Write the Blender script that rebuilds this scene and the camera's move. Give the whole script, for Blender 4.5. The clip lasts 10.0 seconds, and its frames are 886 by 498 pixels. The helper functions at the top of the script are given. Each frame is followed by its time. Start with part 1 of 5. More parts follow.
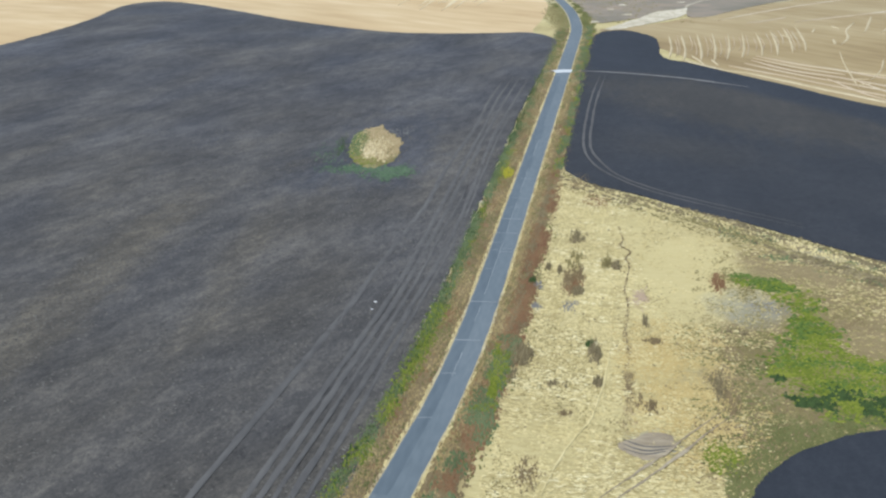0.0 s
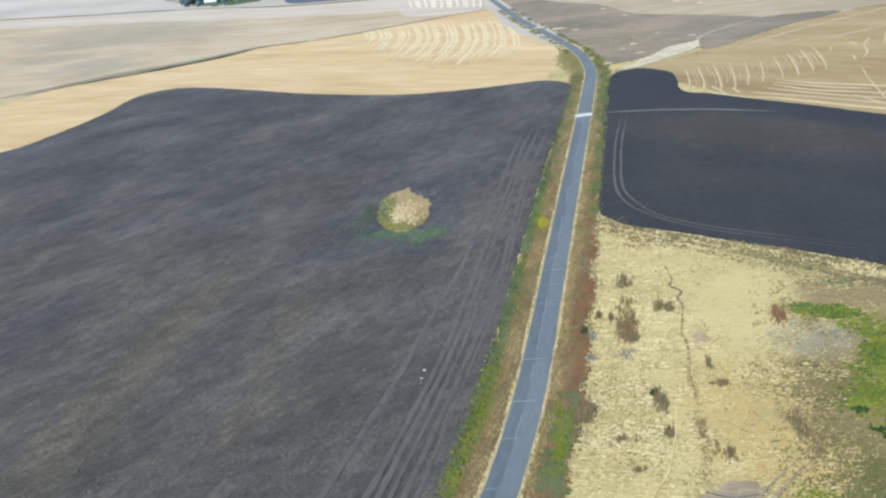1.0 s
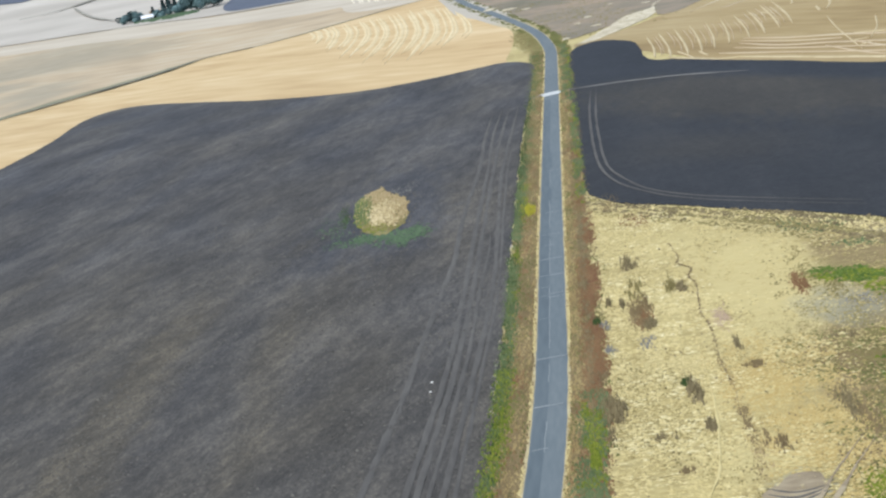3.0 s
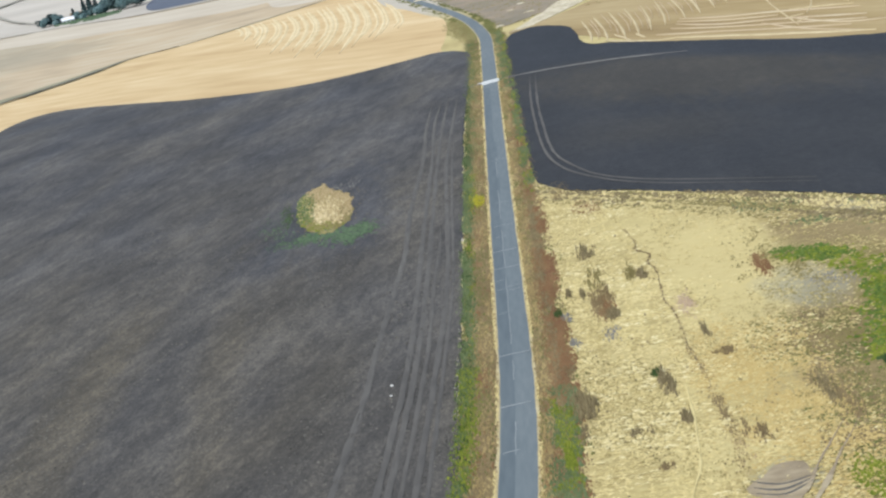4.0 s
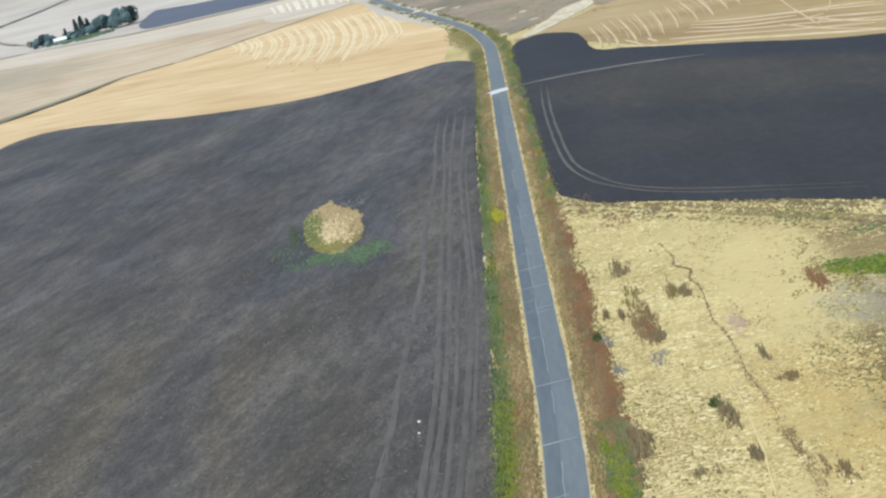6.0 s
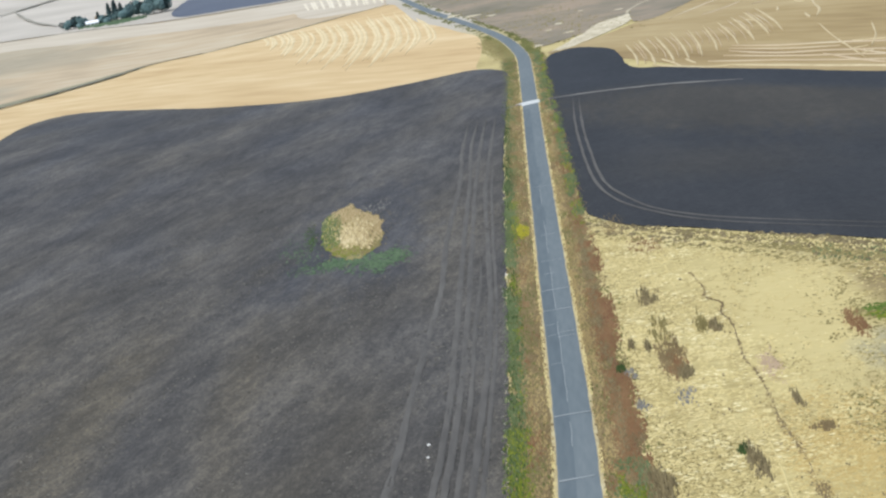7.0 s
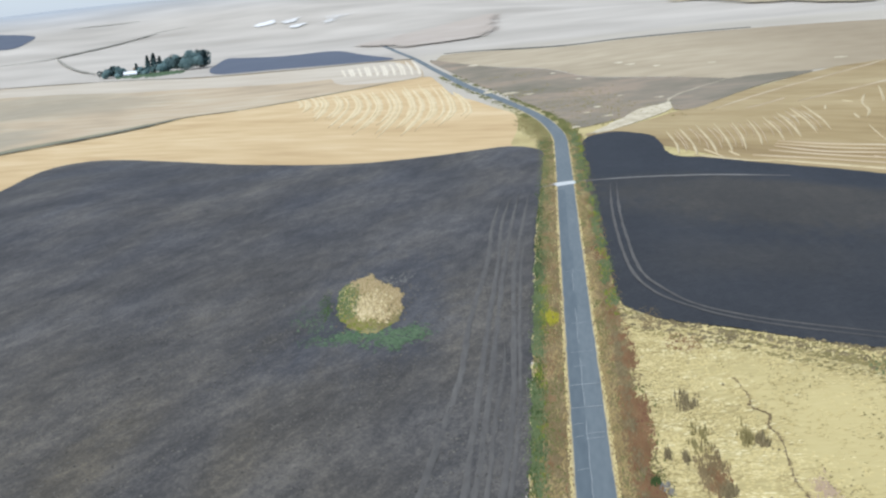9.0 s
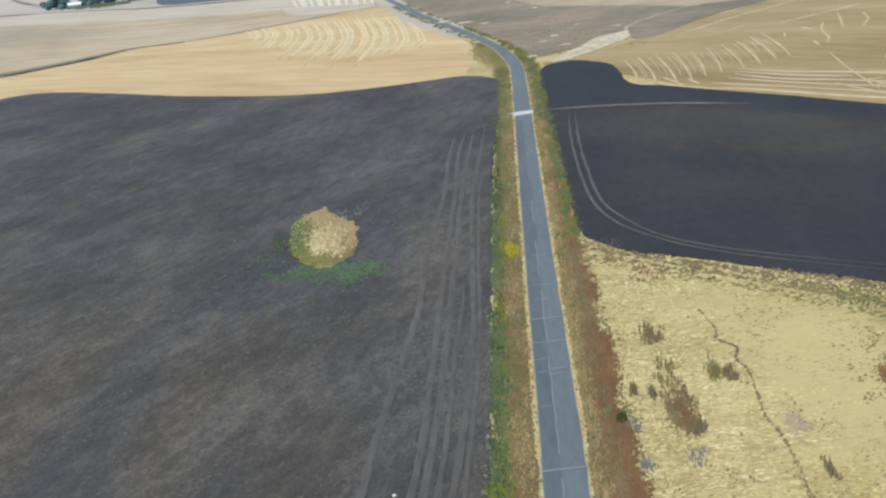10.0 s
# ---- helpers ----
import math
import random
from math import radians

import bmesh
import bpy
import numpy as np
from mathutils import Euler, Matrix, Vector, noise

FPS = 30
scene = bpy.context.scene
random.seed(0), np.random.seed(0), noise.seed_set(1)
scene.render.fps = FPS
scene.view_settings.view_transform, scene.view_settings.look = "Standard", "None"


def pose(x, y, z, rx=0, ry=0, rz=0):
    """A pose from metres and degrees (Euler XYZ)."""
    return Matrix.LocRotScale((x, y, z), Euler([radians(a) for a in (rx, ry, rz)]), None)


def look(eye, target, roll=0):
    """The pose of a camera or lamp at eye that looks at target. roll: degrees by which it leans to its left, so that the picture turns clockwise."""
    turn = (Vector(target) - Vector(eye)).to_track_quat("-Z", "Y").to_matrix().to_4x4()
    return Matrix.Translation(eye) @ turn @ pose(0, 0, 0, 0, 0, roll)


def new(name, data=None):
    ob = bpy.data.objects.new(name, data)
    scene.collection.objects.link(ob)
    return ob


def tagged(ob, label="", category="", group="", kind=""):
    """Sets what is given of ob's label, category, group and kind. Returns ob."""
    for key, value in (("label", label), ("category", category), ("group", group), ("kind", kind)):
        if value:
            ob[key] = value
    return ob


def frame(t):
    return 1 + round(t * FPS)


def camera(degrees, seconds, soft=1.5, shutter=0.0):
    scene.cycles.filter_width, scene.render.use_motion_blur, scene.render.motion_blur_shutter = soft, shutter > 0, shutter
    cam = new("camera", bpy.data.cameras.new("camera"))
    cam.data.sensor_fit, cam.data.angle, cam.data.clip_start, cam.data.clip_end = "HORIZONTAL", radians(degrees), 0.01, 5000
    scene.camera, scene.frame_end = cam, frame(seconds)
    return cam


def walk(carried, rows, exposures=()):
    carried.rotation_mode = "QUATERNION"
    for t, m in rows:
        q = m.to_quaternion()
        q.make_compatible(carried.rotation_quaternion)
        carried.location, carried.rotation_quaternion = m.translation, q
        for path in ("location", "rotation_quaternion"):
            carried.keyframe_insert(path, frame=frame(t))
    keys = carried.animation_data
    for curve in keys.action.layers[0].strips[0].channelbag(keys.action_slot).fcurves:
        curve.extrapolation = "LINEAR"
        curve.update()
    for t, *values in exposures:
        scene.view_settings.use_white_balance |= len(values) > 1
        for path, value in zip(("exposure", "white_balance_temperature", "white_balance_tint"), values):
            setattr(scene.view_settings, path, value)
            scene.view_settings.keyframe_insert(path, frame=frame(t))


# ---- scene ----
cam = camera(42.33, 10.0, soft=2.35)
PATH = [
    (0.0, pose(22.08, -188.45, 76.65, 70.67, -0.43, 9.12)),
    (0.1, pose(21.70, -187.76, 76.43, 71.73, -0.21, 9.22)),
    (0.2, pose(21.32, -187.08, 76.21, 72.43, 0.28, 9.45)),
    (0.3, pose(20.94, -186.39, 75.99, 73.59, 0.84, 9.29)),
    (0.4, pose(20.57, -185.69, 75.78, 74.83, 1.33, 10.11)),
    (0.5, pose(20.19, -184.99, 75.57, 75.18, 2.17, 10.26)),
    (0.7, pose(19.44, -183.57, 75.18, 73.88, 3.93, 9.00)),
    (0.8, pose(19.07, -182.86, 75.00, 73.58, 4.93, 8.66)),
    (1, pose(18.32, -181.42, 74.65, 73.58, 5.51, 8.64)),
    (1.2, pose(17.58, -179.99, 74.33, 73.13, 5.66, 8.15)),
    (1.3, pose(17.21, -179.27, 74.17, 73.09, 5.34, 8.78)),
    (1.5, pose(16.49, -177.83, 73.88, 73.23, 4.48, 10.33)),
    (1.7, pose(15.78, -176.38, 73.61, 72.89, 4.97, 9.42)),
    (1.8, pose(15.42, -175.66, 73.48, 73.08, 5.76, 8.87)),
    (2, pose(14.70, -174.25, 73.25, 73.62, 6.59, 7.54)),
    (2.2, pose(13.94, -172.89, 73.06, 74.10, 7.88, 6.36)),
    (3.3, pose(9.58, -165.77, 72.30, 71.51, 11.27, 4.34)),
    (3.5, pose(8.84, -164.40, 72.12, 70.71, 11.61, 3.19)),
    (3.7, pose(8.14, -162.98, 71.90, 70.50, 11.82, 2.14)),
    (3.8, pose(7.80, -162.25, 71.77, 70.57, 12.03, 1.55)),
    (4, pose(7.13, -160.80, 71.49, 71.55, 12.02, 1.19)),
    (4.1, pose(6.80, -160.08, 71.33, 72.50, 12.20, 1.25)),
    (4.2, pose(6.47, -159.37, 71.16, 73.43, 12.20, 1.67)),
    (4.3, pose(6.15, -158.66, 70.99, 73.72, 12.66, 2.04)),
    (4.5, pose(5.54, -157.24, 70.62, 73.40, 12.90, 2.54)),
    (4.7, pose(4.98, -155.81, 70.25, 73.57, 13.42, 2.15)),
    (4.8, pose(4.70, -155.08, 70.07, 73.57, 13.59, 1.98)),
    (5, pose(4.15, -153.61, 69.74, 73.26, 13.98, 1.29)),
    (5.2, pose(3.57, -152.11, 69.46, 72.85, 13.91, 0.19)),
    (5.3, pose(3.28, -151.35, 69.34, 73.31, 13.93, 0.03)),
    (5.5, pose(2.73, -149.81, 69.11, 73.18, 14.07, 0.49)),
    (5.7, pose(2.27, -148.25, 68.90, 72.20, 13.95, 0.37)),
    (6.8, pose(0.67, -139.59, 67.76, 72.41, 9.89, 2.48)),
    (7, pose(0.42, -138.07, 67.49, 72.86, 9.69, 2.66)),
    (7.2, pose(0.15, -136.59, 67.19, 73.26, 9.74, 2.53)),
    (7.3, pose(0.01, -135.86, 67.04, 73.11, 9.27, 2.20)),
    (7.5, pose(-0.23, -134.41, 66.71, 73.53, 7.85, 2.46)),
    (7.7, pose(-0.43, -132.96, 66.38, 73.39, 7.10, 2.59)),
    (7.8, pose(-0.52, -132.24, 66.21, 72.98, 7.48, 2.42)),
    (8, pose(-0.71, -130.78, 65.89, 72.72, 7.66, 1.42)),
    (8.2, pose(-0.95, -129.31, 65.57, 73.64, 7.11, 1.44)),
    (8.3, pose(-1.08, -128.58, 65.42, 73.90, 6.53, 2.14)),
    (8.5, pose(-1.35, -127.12, 65.08, 73.86, 6.84, 2.31)),
    (8.6, pose(-1.48, -126.40, 64.90, 74.67, 7.24, 2.54)),
    (8.7, pose(-1.60, -125.68, 64.71, 76.10, 7.49, 2.97)),
    (8.8, pose(-1.71, -124.98, 64.51, 76.84, 7.16, 3.24)),
    (8.9, pose(-1.81, -124.27, 64.30, 77.04, 6.54, 4.04)),
    (9, pose(-1.89, -123.58, 64.09, 76.92, 5.67, 4.81)),
    (9.1, pose(-1.96, -122.89, 63.87, 76.78, 5.36, 5.89)),
    (9.2, pose(-2.02, -122.21, 63.65, 76.49, 5.60, 6.77)),
    (9.3, pose(-2.07, -121.53, 63.42, 75.98, 6.18, 6.38)),
    (9.4, pose(-2.14, -120.84, 63.20, 75.48, 6.27, 5.56)),
    (9.5, pose(-2.21, -120.16, 62.98, 74.85, 6.28, 4.25)),
    (9.7, pose(-2.41, -118.78, 62.55, 73.93, 6.30, 3.23)),
    (9.8, pose(-2.53, -118.09, 62.34, 73.76, 6.22, 2.30)),
    (10, pose(-2.78, -116.70, 61.92, 73.39, 5.60, 2.51)),
]
walk(cam, PATH, [(0, 0.15, 5900, 10), (0.5, 0.18, 5900, 10), (1.5, 0.19, 6030, 10), (2, 0.18, 6030, 10), (3.5, 0.17, 6250, 10), (4, 0.18, 6310, 10), (5.5, 0.19, 6210, 10), (7, 0.17, 6280, 10), (8, 0.16, 6310, 10), (8.6, 0.17, 6270, 10), (9, 0.15, 6040, 10), (9.5, -0.03, 6210, 10), (10, -0.05, 6250, 10)])

# ---- sky and sun: high, veiled sun behind and to the left ----
SUN_UP, SUN_TURN = 55.0, 215.0
world = bpy.data.worlds.new("sky")
scene.world = world
world.use_nodes = True
wn = world.node_tree
sky = wn.nodes.new("ShaderNodeTexSky")
sky.sky_type, sky.sun_disc = "NISHITA", False
sky.sun_elevation, sky.sun_rotation = radians(SUN_UP), radians(SUN_TURN)
sky.air_density, sky.dust_density, sky.ozone_density = 1.0, 1.0, 1.5
veil = wn.nodes.new("ShaderNodeMix")
veil.data_type = "RGBA"
veil.inputs[0].default_value = 0.6
veil.inputs[7].default_value = (6.4, 7.2, 8.2, 1)
wn.links.new(sky.outputs[0], veil.inputs[6])
wn.links.new(veil.outputs[2], wn.nodes["Background"].inputs[0])
wn.nodes["Background"].inputs[1].default_value = 0.11
sun = new("sun", bpy.data.lights.new("sun", "SUN"))
sun.data.energy, sun.data.angle, sun.data.color = 2.8, radians(3.0), (0.985, 0.97, 0.90)
sun_dir = Vector((math.sin(radians(SUN_TURN)) * math.cos(radians(SUN_UP)), math.cos(radians(SUN_TURN)) * math.cos(radians(SUN_UP)), math.sin(radians(SUN_UP))))
sun.matrix_world = look(sun_dir * 300, (0, 0, 0))


# ---- arithmetic ----
def smooth(t):
    t = np.clip(t, 0, 1)
    return t * t * (3 - 2 * t)


def vnoise(x, y, seed=0):
    """Smooth value noise, 0 to 1."""
    x, y = np.asarray(x, float), np.asarray(y, float)
    ix, iy = np.floor(x), np.floor(y)
    fx, fy = smooth(x - ix), smooth(y - iy)

    def corner(a, b):
        s = np.sin(a * 127.1 + b * 311.7 + seed * 74.7) * 43758.5453
        return s - np.floor(s)
    top = corner(ix, iy) * (1 - fx) + corner(ix + 1, iy) * fx
    low = corner(ix, iy + 1) * (1 - fx) + corner(ix + 1, iy + 1) * fx
    return top * (1 - fy) + low * fy


def fbm(x, y, seed=0):
    return (vnoise(x, y, seed) * 4 + vnoise(x * 2.1, y * 2.1, seed + 1) * 2 + vnoise(x * 4.3, y * 4.3, seed + 2)) / 7


def height(x, y):
    """The lie of the land: flat by the road, rolling far out, hills on the skyline."""
    x, y = np.asarray(x, float), np.asarray(y, float)

    def hill(cx, cy, r, a):
        return a * np.exp(-((x - cx) ** 2 + (y - cy) ** 2) / (r * r))
    r = np.hypot(x, y - 200)
    z = hill(170, 330, 110, 7) + hill(-190, 260, 120, 6) + hill(-260, 760, 220, -6) + hill(180, 780, 220, 8)
    rolls = 12 * np.sin(x / 310 + 0.6) * np.sin(y / 420 - 0.4) + 8 * np.sin(x / 170 + y / 230)
    z = z + rolls * smooth((r - 900) / 900)
    return z + smooth((r - 1500) / 2200) * (98 + 9 * np.sin(x / 520 + 1.1) * np.cos(y / 700) + 7 * np.sin(x / 260 - y / 410))


def curve(pts, step, closed=False):
    """A smooth line through a few points, as an array with about that step."""
    p = np.array(pts, float)
    n = len(p)
    out = []
    for i in range(n if closed else n - 1):
        if closed:
            a, b, c, d = p[i - 1], p[i], p[(i + 1) % n], p[(i + 2) % n]
        else:
            a, b, c, d = p[max(i - 1, 0)], p[i], p[i + 1], p[min(i + 2, n - 1)]
        k = max(2, int(np.hypot(*(c - b)) / step))
        t = np.linspace(0, 1, k, endpoint=False)[:, None]
        tb, tc = (c - a) / 2, (d - b) / 2
        seg = np.hypot(*(c - b))
        tb, tc = (v * min(1, 1.5 * seg / (np.hypot(*v) + 1e-6)) for v in (tb, tc))
        out.append((2 * t**3 - 3 * t**2 + 1) * b + (t**3 - 2 * t**2 + t) * tb + (-2 * t**3 + 3 * t**2) * c + (t**3 - t**2) * tc)
    if not closed:
        out.append(p[-1:])
    return np.concatenate(out)


def inside(x, y, ring):
    hit = np.zeros(x.shape, bool)
    for (x0, y0), (x1, y1) in zip(ring, np.roll(ring, -1, 0)):
        if y0 == y1:
            continue
        cross = (y0 > y) != (y1 > y)
        hit ^= cross & (x < (x1 - x0) * (y - y0) / (y1 - y0) + x0)
    return hit


def nearest(pts, ring):
    """The nearest places on a ring, and how far they are."""
    best, where = np.full(len(pts), 1e9), np.zeros_like(pts)
    for a, b in zip(ring, np.roll(ring, -1, 0)):
        ab = b - a
        t = np.clip(((pts - a) @ ab) / (ab @ ab + 1e-9), 0, 1)
        q = a + t[:, None] * ab
        d = np.hypot(*(pts - q).T)
        m = d < best
        best[m], where[m] = d[m], q[m]
    return where, best


def mesh(name, verts, faces, material, even=True):
    """A mesh from arrays; faces is an array of equal-sided faces."""
    me = bpy.data.meshes.new(name)
    v, f = np.asarray(verts, np.float32), np.asarray(faces, np.int32)
    me.vertices.add(len(v))
    me.vertices.foreach_set("co", v.ravel())
    me.loops.add(f.size)
    me.loops.foreach_set("vertex_index", f.ravel())
    me.polygons.add(len(f))
    me.polygons.foreach_set("loop_start", np.arange(len(f), dtype=np.int32) * f.shape[1])
    me.polygons.foreach_set("use_smooth", np.full(len(f), even))
    me.update(calc_edges=True)
    me.validate()
    me.materials.append(material)
    return me


def part(name, me, parent, label=""):
    ob = tagged(new(name, me), label)
    ob.parent = parent
    return ob


# ---- materials ----
def material(name, stops, grain=3.0, patch=0.05, stretch=(1, 1, 1), rough=0.9, bump=0.3, depth=0.1, gloss=0.3, per_island=0.0, patch_mix=0.5, turn=0.0):
    """Ground, plant and paint colours: two scales of variation between the stops, with fine relief."""
    m = bpy.data.materials.new(name)
    m.use_nodes = True
    t = m.node_tree
    n, link = t.nodes, t.links.new
    shader = n["Principled BSDF"]
    shader.inputs["Roughness"].default_value = rough
    shader.inputs["Specular IOR Level"].default_value = gloss
    geo = n.new("ShaderNodeNewGeometry")
    fit_map = n.new("ShaderNodeMapping")
    fit_map.vector_type = "TEXTURE"
    fit_map.inputs["Scale"].default_value = [1 / q for q in stretch]
    fit_map.inputs["Rotation"].default_value = (0, 0, radians(turn))
    link(geo.outputs["Position"], fit_map.inputs["Vector"])
    fine = n.new("ShaderNodeTexNoise")
    fine.inputs["Scale"].default_value, fine.inputs["Detail"].default_value = grain, 5
    broad = n.new("ShaderNodeTexNoise")
    broad.inputs["Scale"].default_value, broad.inputs["Detail"].default_value = patch, 4
    link(fit_map.outputs[0], fine.inputs["Vector"])
    link(fit_map.outputs[0], broad.inputs["Vector"])
    mix = n.new("ShaderNodeMix")
    mix.inputs[0].default_value = patch_mix
    link(fine.outputs[0], mix.inputs[2])
    link(broad.outputs[0], mix.inputs[3])
    value = mix.outputs[0]
    if per_island:
        add = n.new("ShaderNodeMix")
        add.inputs[0].default_value = per_island
        link(value, add.inputs[2])
        link(geo.outputs["Random Per Island"], add.inputs[3])
        value = add.outputs[0]
    ramp = n.new("ShaderNodeValToRGB")
    lo, hi = (0.32, 0.68) if not per_island else (0.2, 0.8)
    for i, c in enumerate(stops):
        at = lo + (hi - lo) * i / (len(stops) - 1)
        e = ramp.color_ramp.elements[i] if i < 2 else ramp.color_ramp.elements.new(at)
        e.position, e.color = at, (*c, 1)
    link(value, ramp.inputs[0])
    link(ramp.outputs[0], shader.inputs["Base Color"])
    if bump:
        b = n.new("ShaderNodeBump")
        b.inputs["Strength"].default_value, b.inputs["Distance"].default_value = bump, depth
        link(fine.outputs[0], b.inputs["Height"])
        link(b.outputs[0], shader.inputs["Normal"])
    return m


def feathered(m):
    """Lets a ground cover break up into patches towards its rim, where the attribute "rim" falls to 0, so that it merges with what lies under it."""
    t = m.node_tree
    n, link = t.nodes, t.links.new
    att = n.new("ShaderNodeAttribute")
    att.attribute_name = "rim"
    noise = n.new("ShaderNodeTexNoise")
    noise.inputs["Scale"].default_value, noise.inputs["Detail"].default_value, noise.inputs["Roughness"].default_value = 0.22, 6, 0.7
    link(next(k for k in n if k.bl_idname == "ShaderNodeNewGeometry").outputs[0], noise.inputs["Vector"])
    span = n.new("ShaderNodeMapRange")
    span.inputs[1].default_value, span.inputs[2].default_value = 0.25, 0.75
    link(noise.outputs[0], span.inputs[0])
    here = n.new("ShaderNodeMath")
    here.operation = "GREATER_THAN"
    link(att.outputs["Fac"], here.inputs[0])
    link(span.outputs[0], here.inputs[1])
    clear = n.new("ShaderNodeBsdfTransparent")
    mix = n.new("ShaderNodeMixShader")
    link(here.outputs[0], mix.inputs[0])
    link(clear.outputs[0], mix.inputs[1])
    link(n["Principled BSDF"].outputs[0], mix.inputs[2])
    link(mix.outputs[0], n["Material Output"].inputs["Surface"])
    return m


def tinted(m, lo, hi):
    """A second growth that takes over where the attribute "dry" rises to 1."""
    t = m.node_tree
    n, link = t.nodes, t.links.new
    shader = n["Principled BSDF"]
    colour = shader.inputs["Base Color"].links[0].from_socket
    att = n.new("ShaderNodeAttribute")
    att.attribute_name = "dry"
    noise = n.new("ShaderNodeTexNoise")
    noise.inputs["Scale"].default_value, noise.inputs["Detail"].default_value = 0.06, 6
    link(next(k for k in n if k.bl_idname == "ShaderNodeNewGeometry").outputs[0], noise.inputs["Vector"])
    tone, mix = n.new("ShaderNodeMix"), n.new("ShaderNodeMix")
    tone.data_type = mix.data_type = "RGBA"
    tone.inputs[6].default_value, tone.inputs[7].default_value = (*lo, 1), (*hi, 1)
    link(noise.outputs[0], tone.inputs[0])
    link(att.outputs["Fac"], mix.inputs[0])
    link(colour, mix.inputs[6])
    link(tone.outputs[2], mix.inputs[7])
    link(mix.outputs[2], shader.inputs["Base Color"])
    return m


def soil_material(name, dark, mid, light, streak, grain, lean=0.0, cool=(0.94, 1.0, 1.20), dry=(1.29, 1.245, 1.14)):
    """Turned soil: clods, streaks along the tilling, and broad paler drifts."""
    m = bpy.data.materials.new(name)
    m.use_nodes = True
    t = m.node_tree
    n, link = t.nodes, t.links.new
    shader = n["Principled BSDF"]
    shader.inputs["Roughness"].default_value = 0.85
    shader.inputs["Specular IOR Level"].default_value = 0.3
    geo = n.new("ShaderNodeNewGeometry")
    total, fine = None, None
    for scale, stretch, share, turn in ((grain, (1, 0.6, 1), 0.24, 0), (grain * 2.6, (0.7, 1, 1), 0.22, 0), (0.45, (1, streak, 1), 0.22, lean), (0.05, (1, 0.45, 1), 0.32, lean)):
        mp = n.new("ShaderNodeMapping")
        mp.vector_type = "TEXTURE"
        mp.inputs["Scale"].default_value, mp.inputs["Rotation"].default_value = [1 / q for q in stretch], (0, 0, radians(turn))
        link(geo.outputs["Position"], mp.inputs["Vector"])
        tex = n.new("ShaderNodeTexNoise")
        tex.inputs["Scale"].default_value, tex.inputs["Detail"].default_value, tex.inputs["Roughness"].default_value = scale, 6, 0.62
        link(mp.outputs[0], tex.inputs["Vector"])
        fine = fine or tex
        mul = n.new("ShaderNodeMath")
        mul.operation = "MULTIPLY_ADD"
        mul.inputs[1].default_value = share
        link(tex.outputs[0], mul.inputs[0])
        if total:
            link(total, mul.inputs[2])
        else:
            mul.inputs[2].default_value = 0
        total = mul.outputs[0]
    ramp = n.new("ShaderNodeValToRGB")
    e = ramp.color_ramp.elements
    e[0].position, e[0].color = 0.40, (*dark, 1)
    e[1].position, e[1].color = 0.62, (*light, 1)
    k = e.new(0.50)
    k.color = (*mid, 1)
    link(total, ramp.inputs[0])
    # the attribute only sets tone; its bluish end carries haze put into the colour
    att = n.new("ShaderNodeAttribute")
    att.attribute_name = "dry"
    tone = n.new("ShaderNodeMix")
    tone.data_type = "RGBA"
    tone.inputs[6].default_value, tone.inputs[7].default_value = (*cool, 1), (*dry, 1)
    link(att.outputs["Fac"], tone.inputs[0])
    mul = n.new("ShaderNodeMix")
    mul.data_type, mul.blend_type = "RGBA", "MULTIPLY"
    mul.inputs[0].default_value = 1
    link(ramp.outputs[0], mul.inputs[6])
    link(tone.outputs[2], mul.inputs[7])
    link(mul.outputs[2], shader.inputs["Base Color"])
    b = n.new("ShaderNodeBump")
    b.inputs["Strength"].default_value, b.inputs["Distance"].default_value = 0.8, 0.2
    link(fine.outputs[0], b.inputs["Height"])
    link(b.outputs[0], shader.inputs["Normal"])
    return m


SOIL = soil_material("ploughed_soil", (0.029, 0.0282, 0.0272), (0.0585, 0.056, 0.052), (0.132, 0.123, 0.106), 0.34, 1.8, -17, (0.96, 1.0, 1.17), (1.40, 1.27, 1.06))
SOIL_RUT = material("pressed_soil", [(0.068, 0.0635, 0.0595), (0.122, 0.114, 0.104)], grain=0.9, patch=0.12, stretch=(1, 0.3, 1), rough=0.85, bump=0.4)
SOIL_DARK = soil_material("rolled_soil", (0.0185, 0.0190, 0.0200), (0.0245, 0.0248, 0.0255), (0.036, 0.0350, 0.0340), 0.4, 1.2, 0, (0.95, 1.07, 1.30), (1.75, 1.60, 1.38))
STRAW_BLADE = material("straw", [(0.41, 0.33, 0.142), (0.56, 0.465, 0.222), (0.68, 0.59, 0.33)], grain=1.0, patch=0.07, stretch=(0.35, 1, 1), bump=0, per_island=0.25)
BLEACHED_BLADE = material("bleached_straw", [(0.55, 0.47, 0.24), (0.66, 0.575, 0.325), (0.76, 0.69, 0.43)], grain=1.0, patch=0.07, bump=0, per_island=0.35)
STRAW_DULL = material("dull_straw", [(0.30, 0.236, 0.096), (0.395, 0.32, 0.14), (0.48, 0.40, 0.19)], grain=1.0, patch=0.07, stretch=(0.35, 1, 1), bump=0, per_island=0.25)
BROWN_BLADE = material("brown_weed", [(0.115, 0.082, 0.042), (0.195, 0.145, 0.074), (0.30, 0.232, 0.122)], grain=0.45, patch=0.16, stretch=(1.6, 0.35, 1), bump=0, per_island=0.1, patch_mix=0.65)
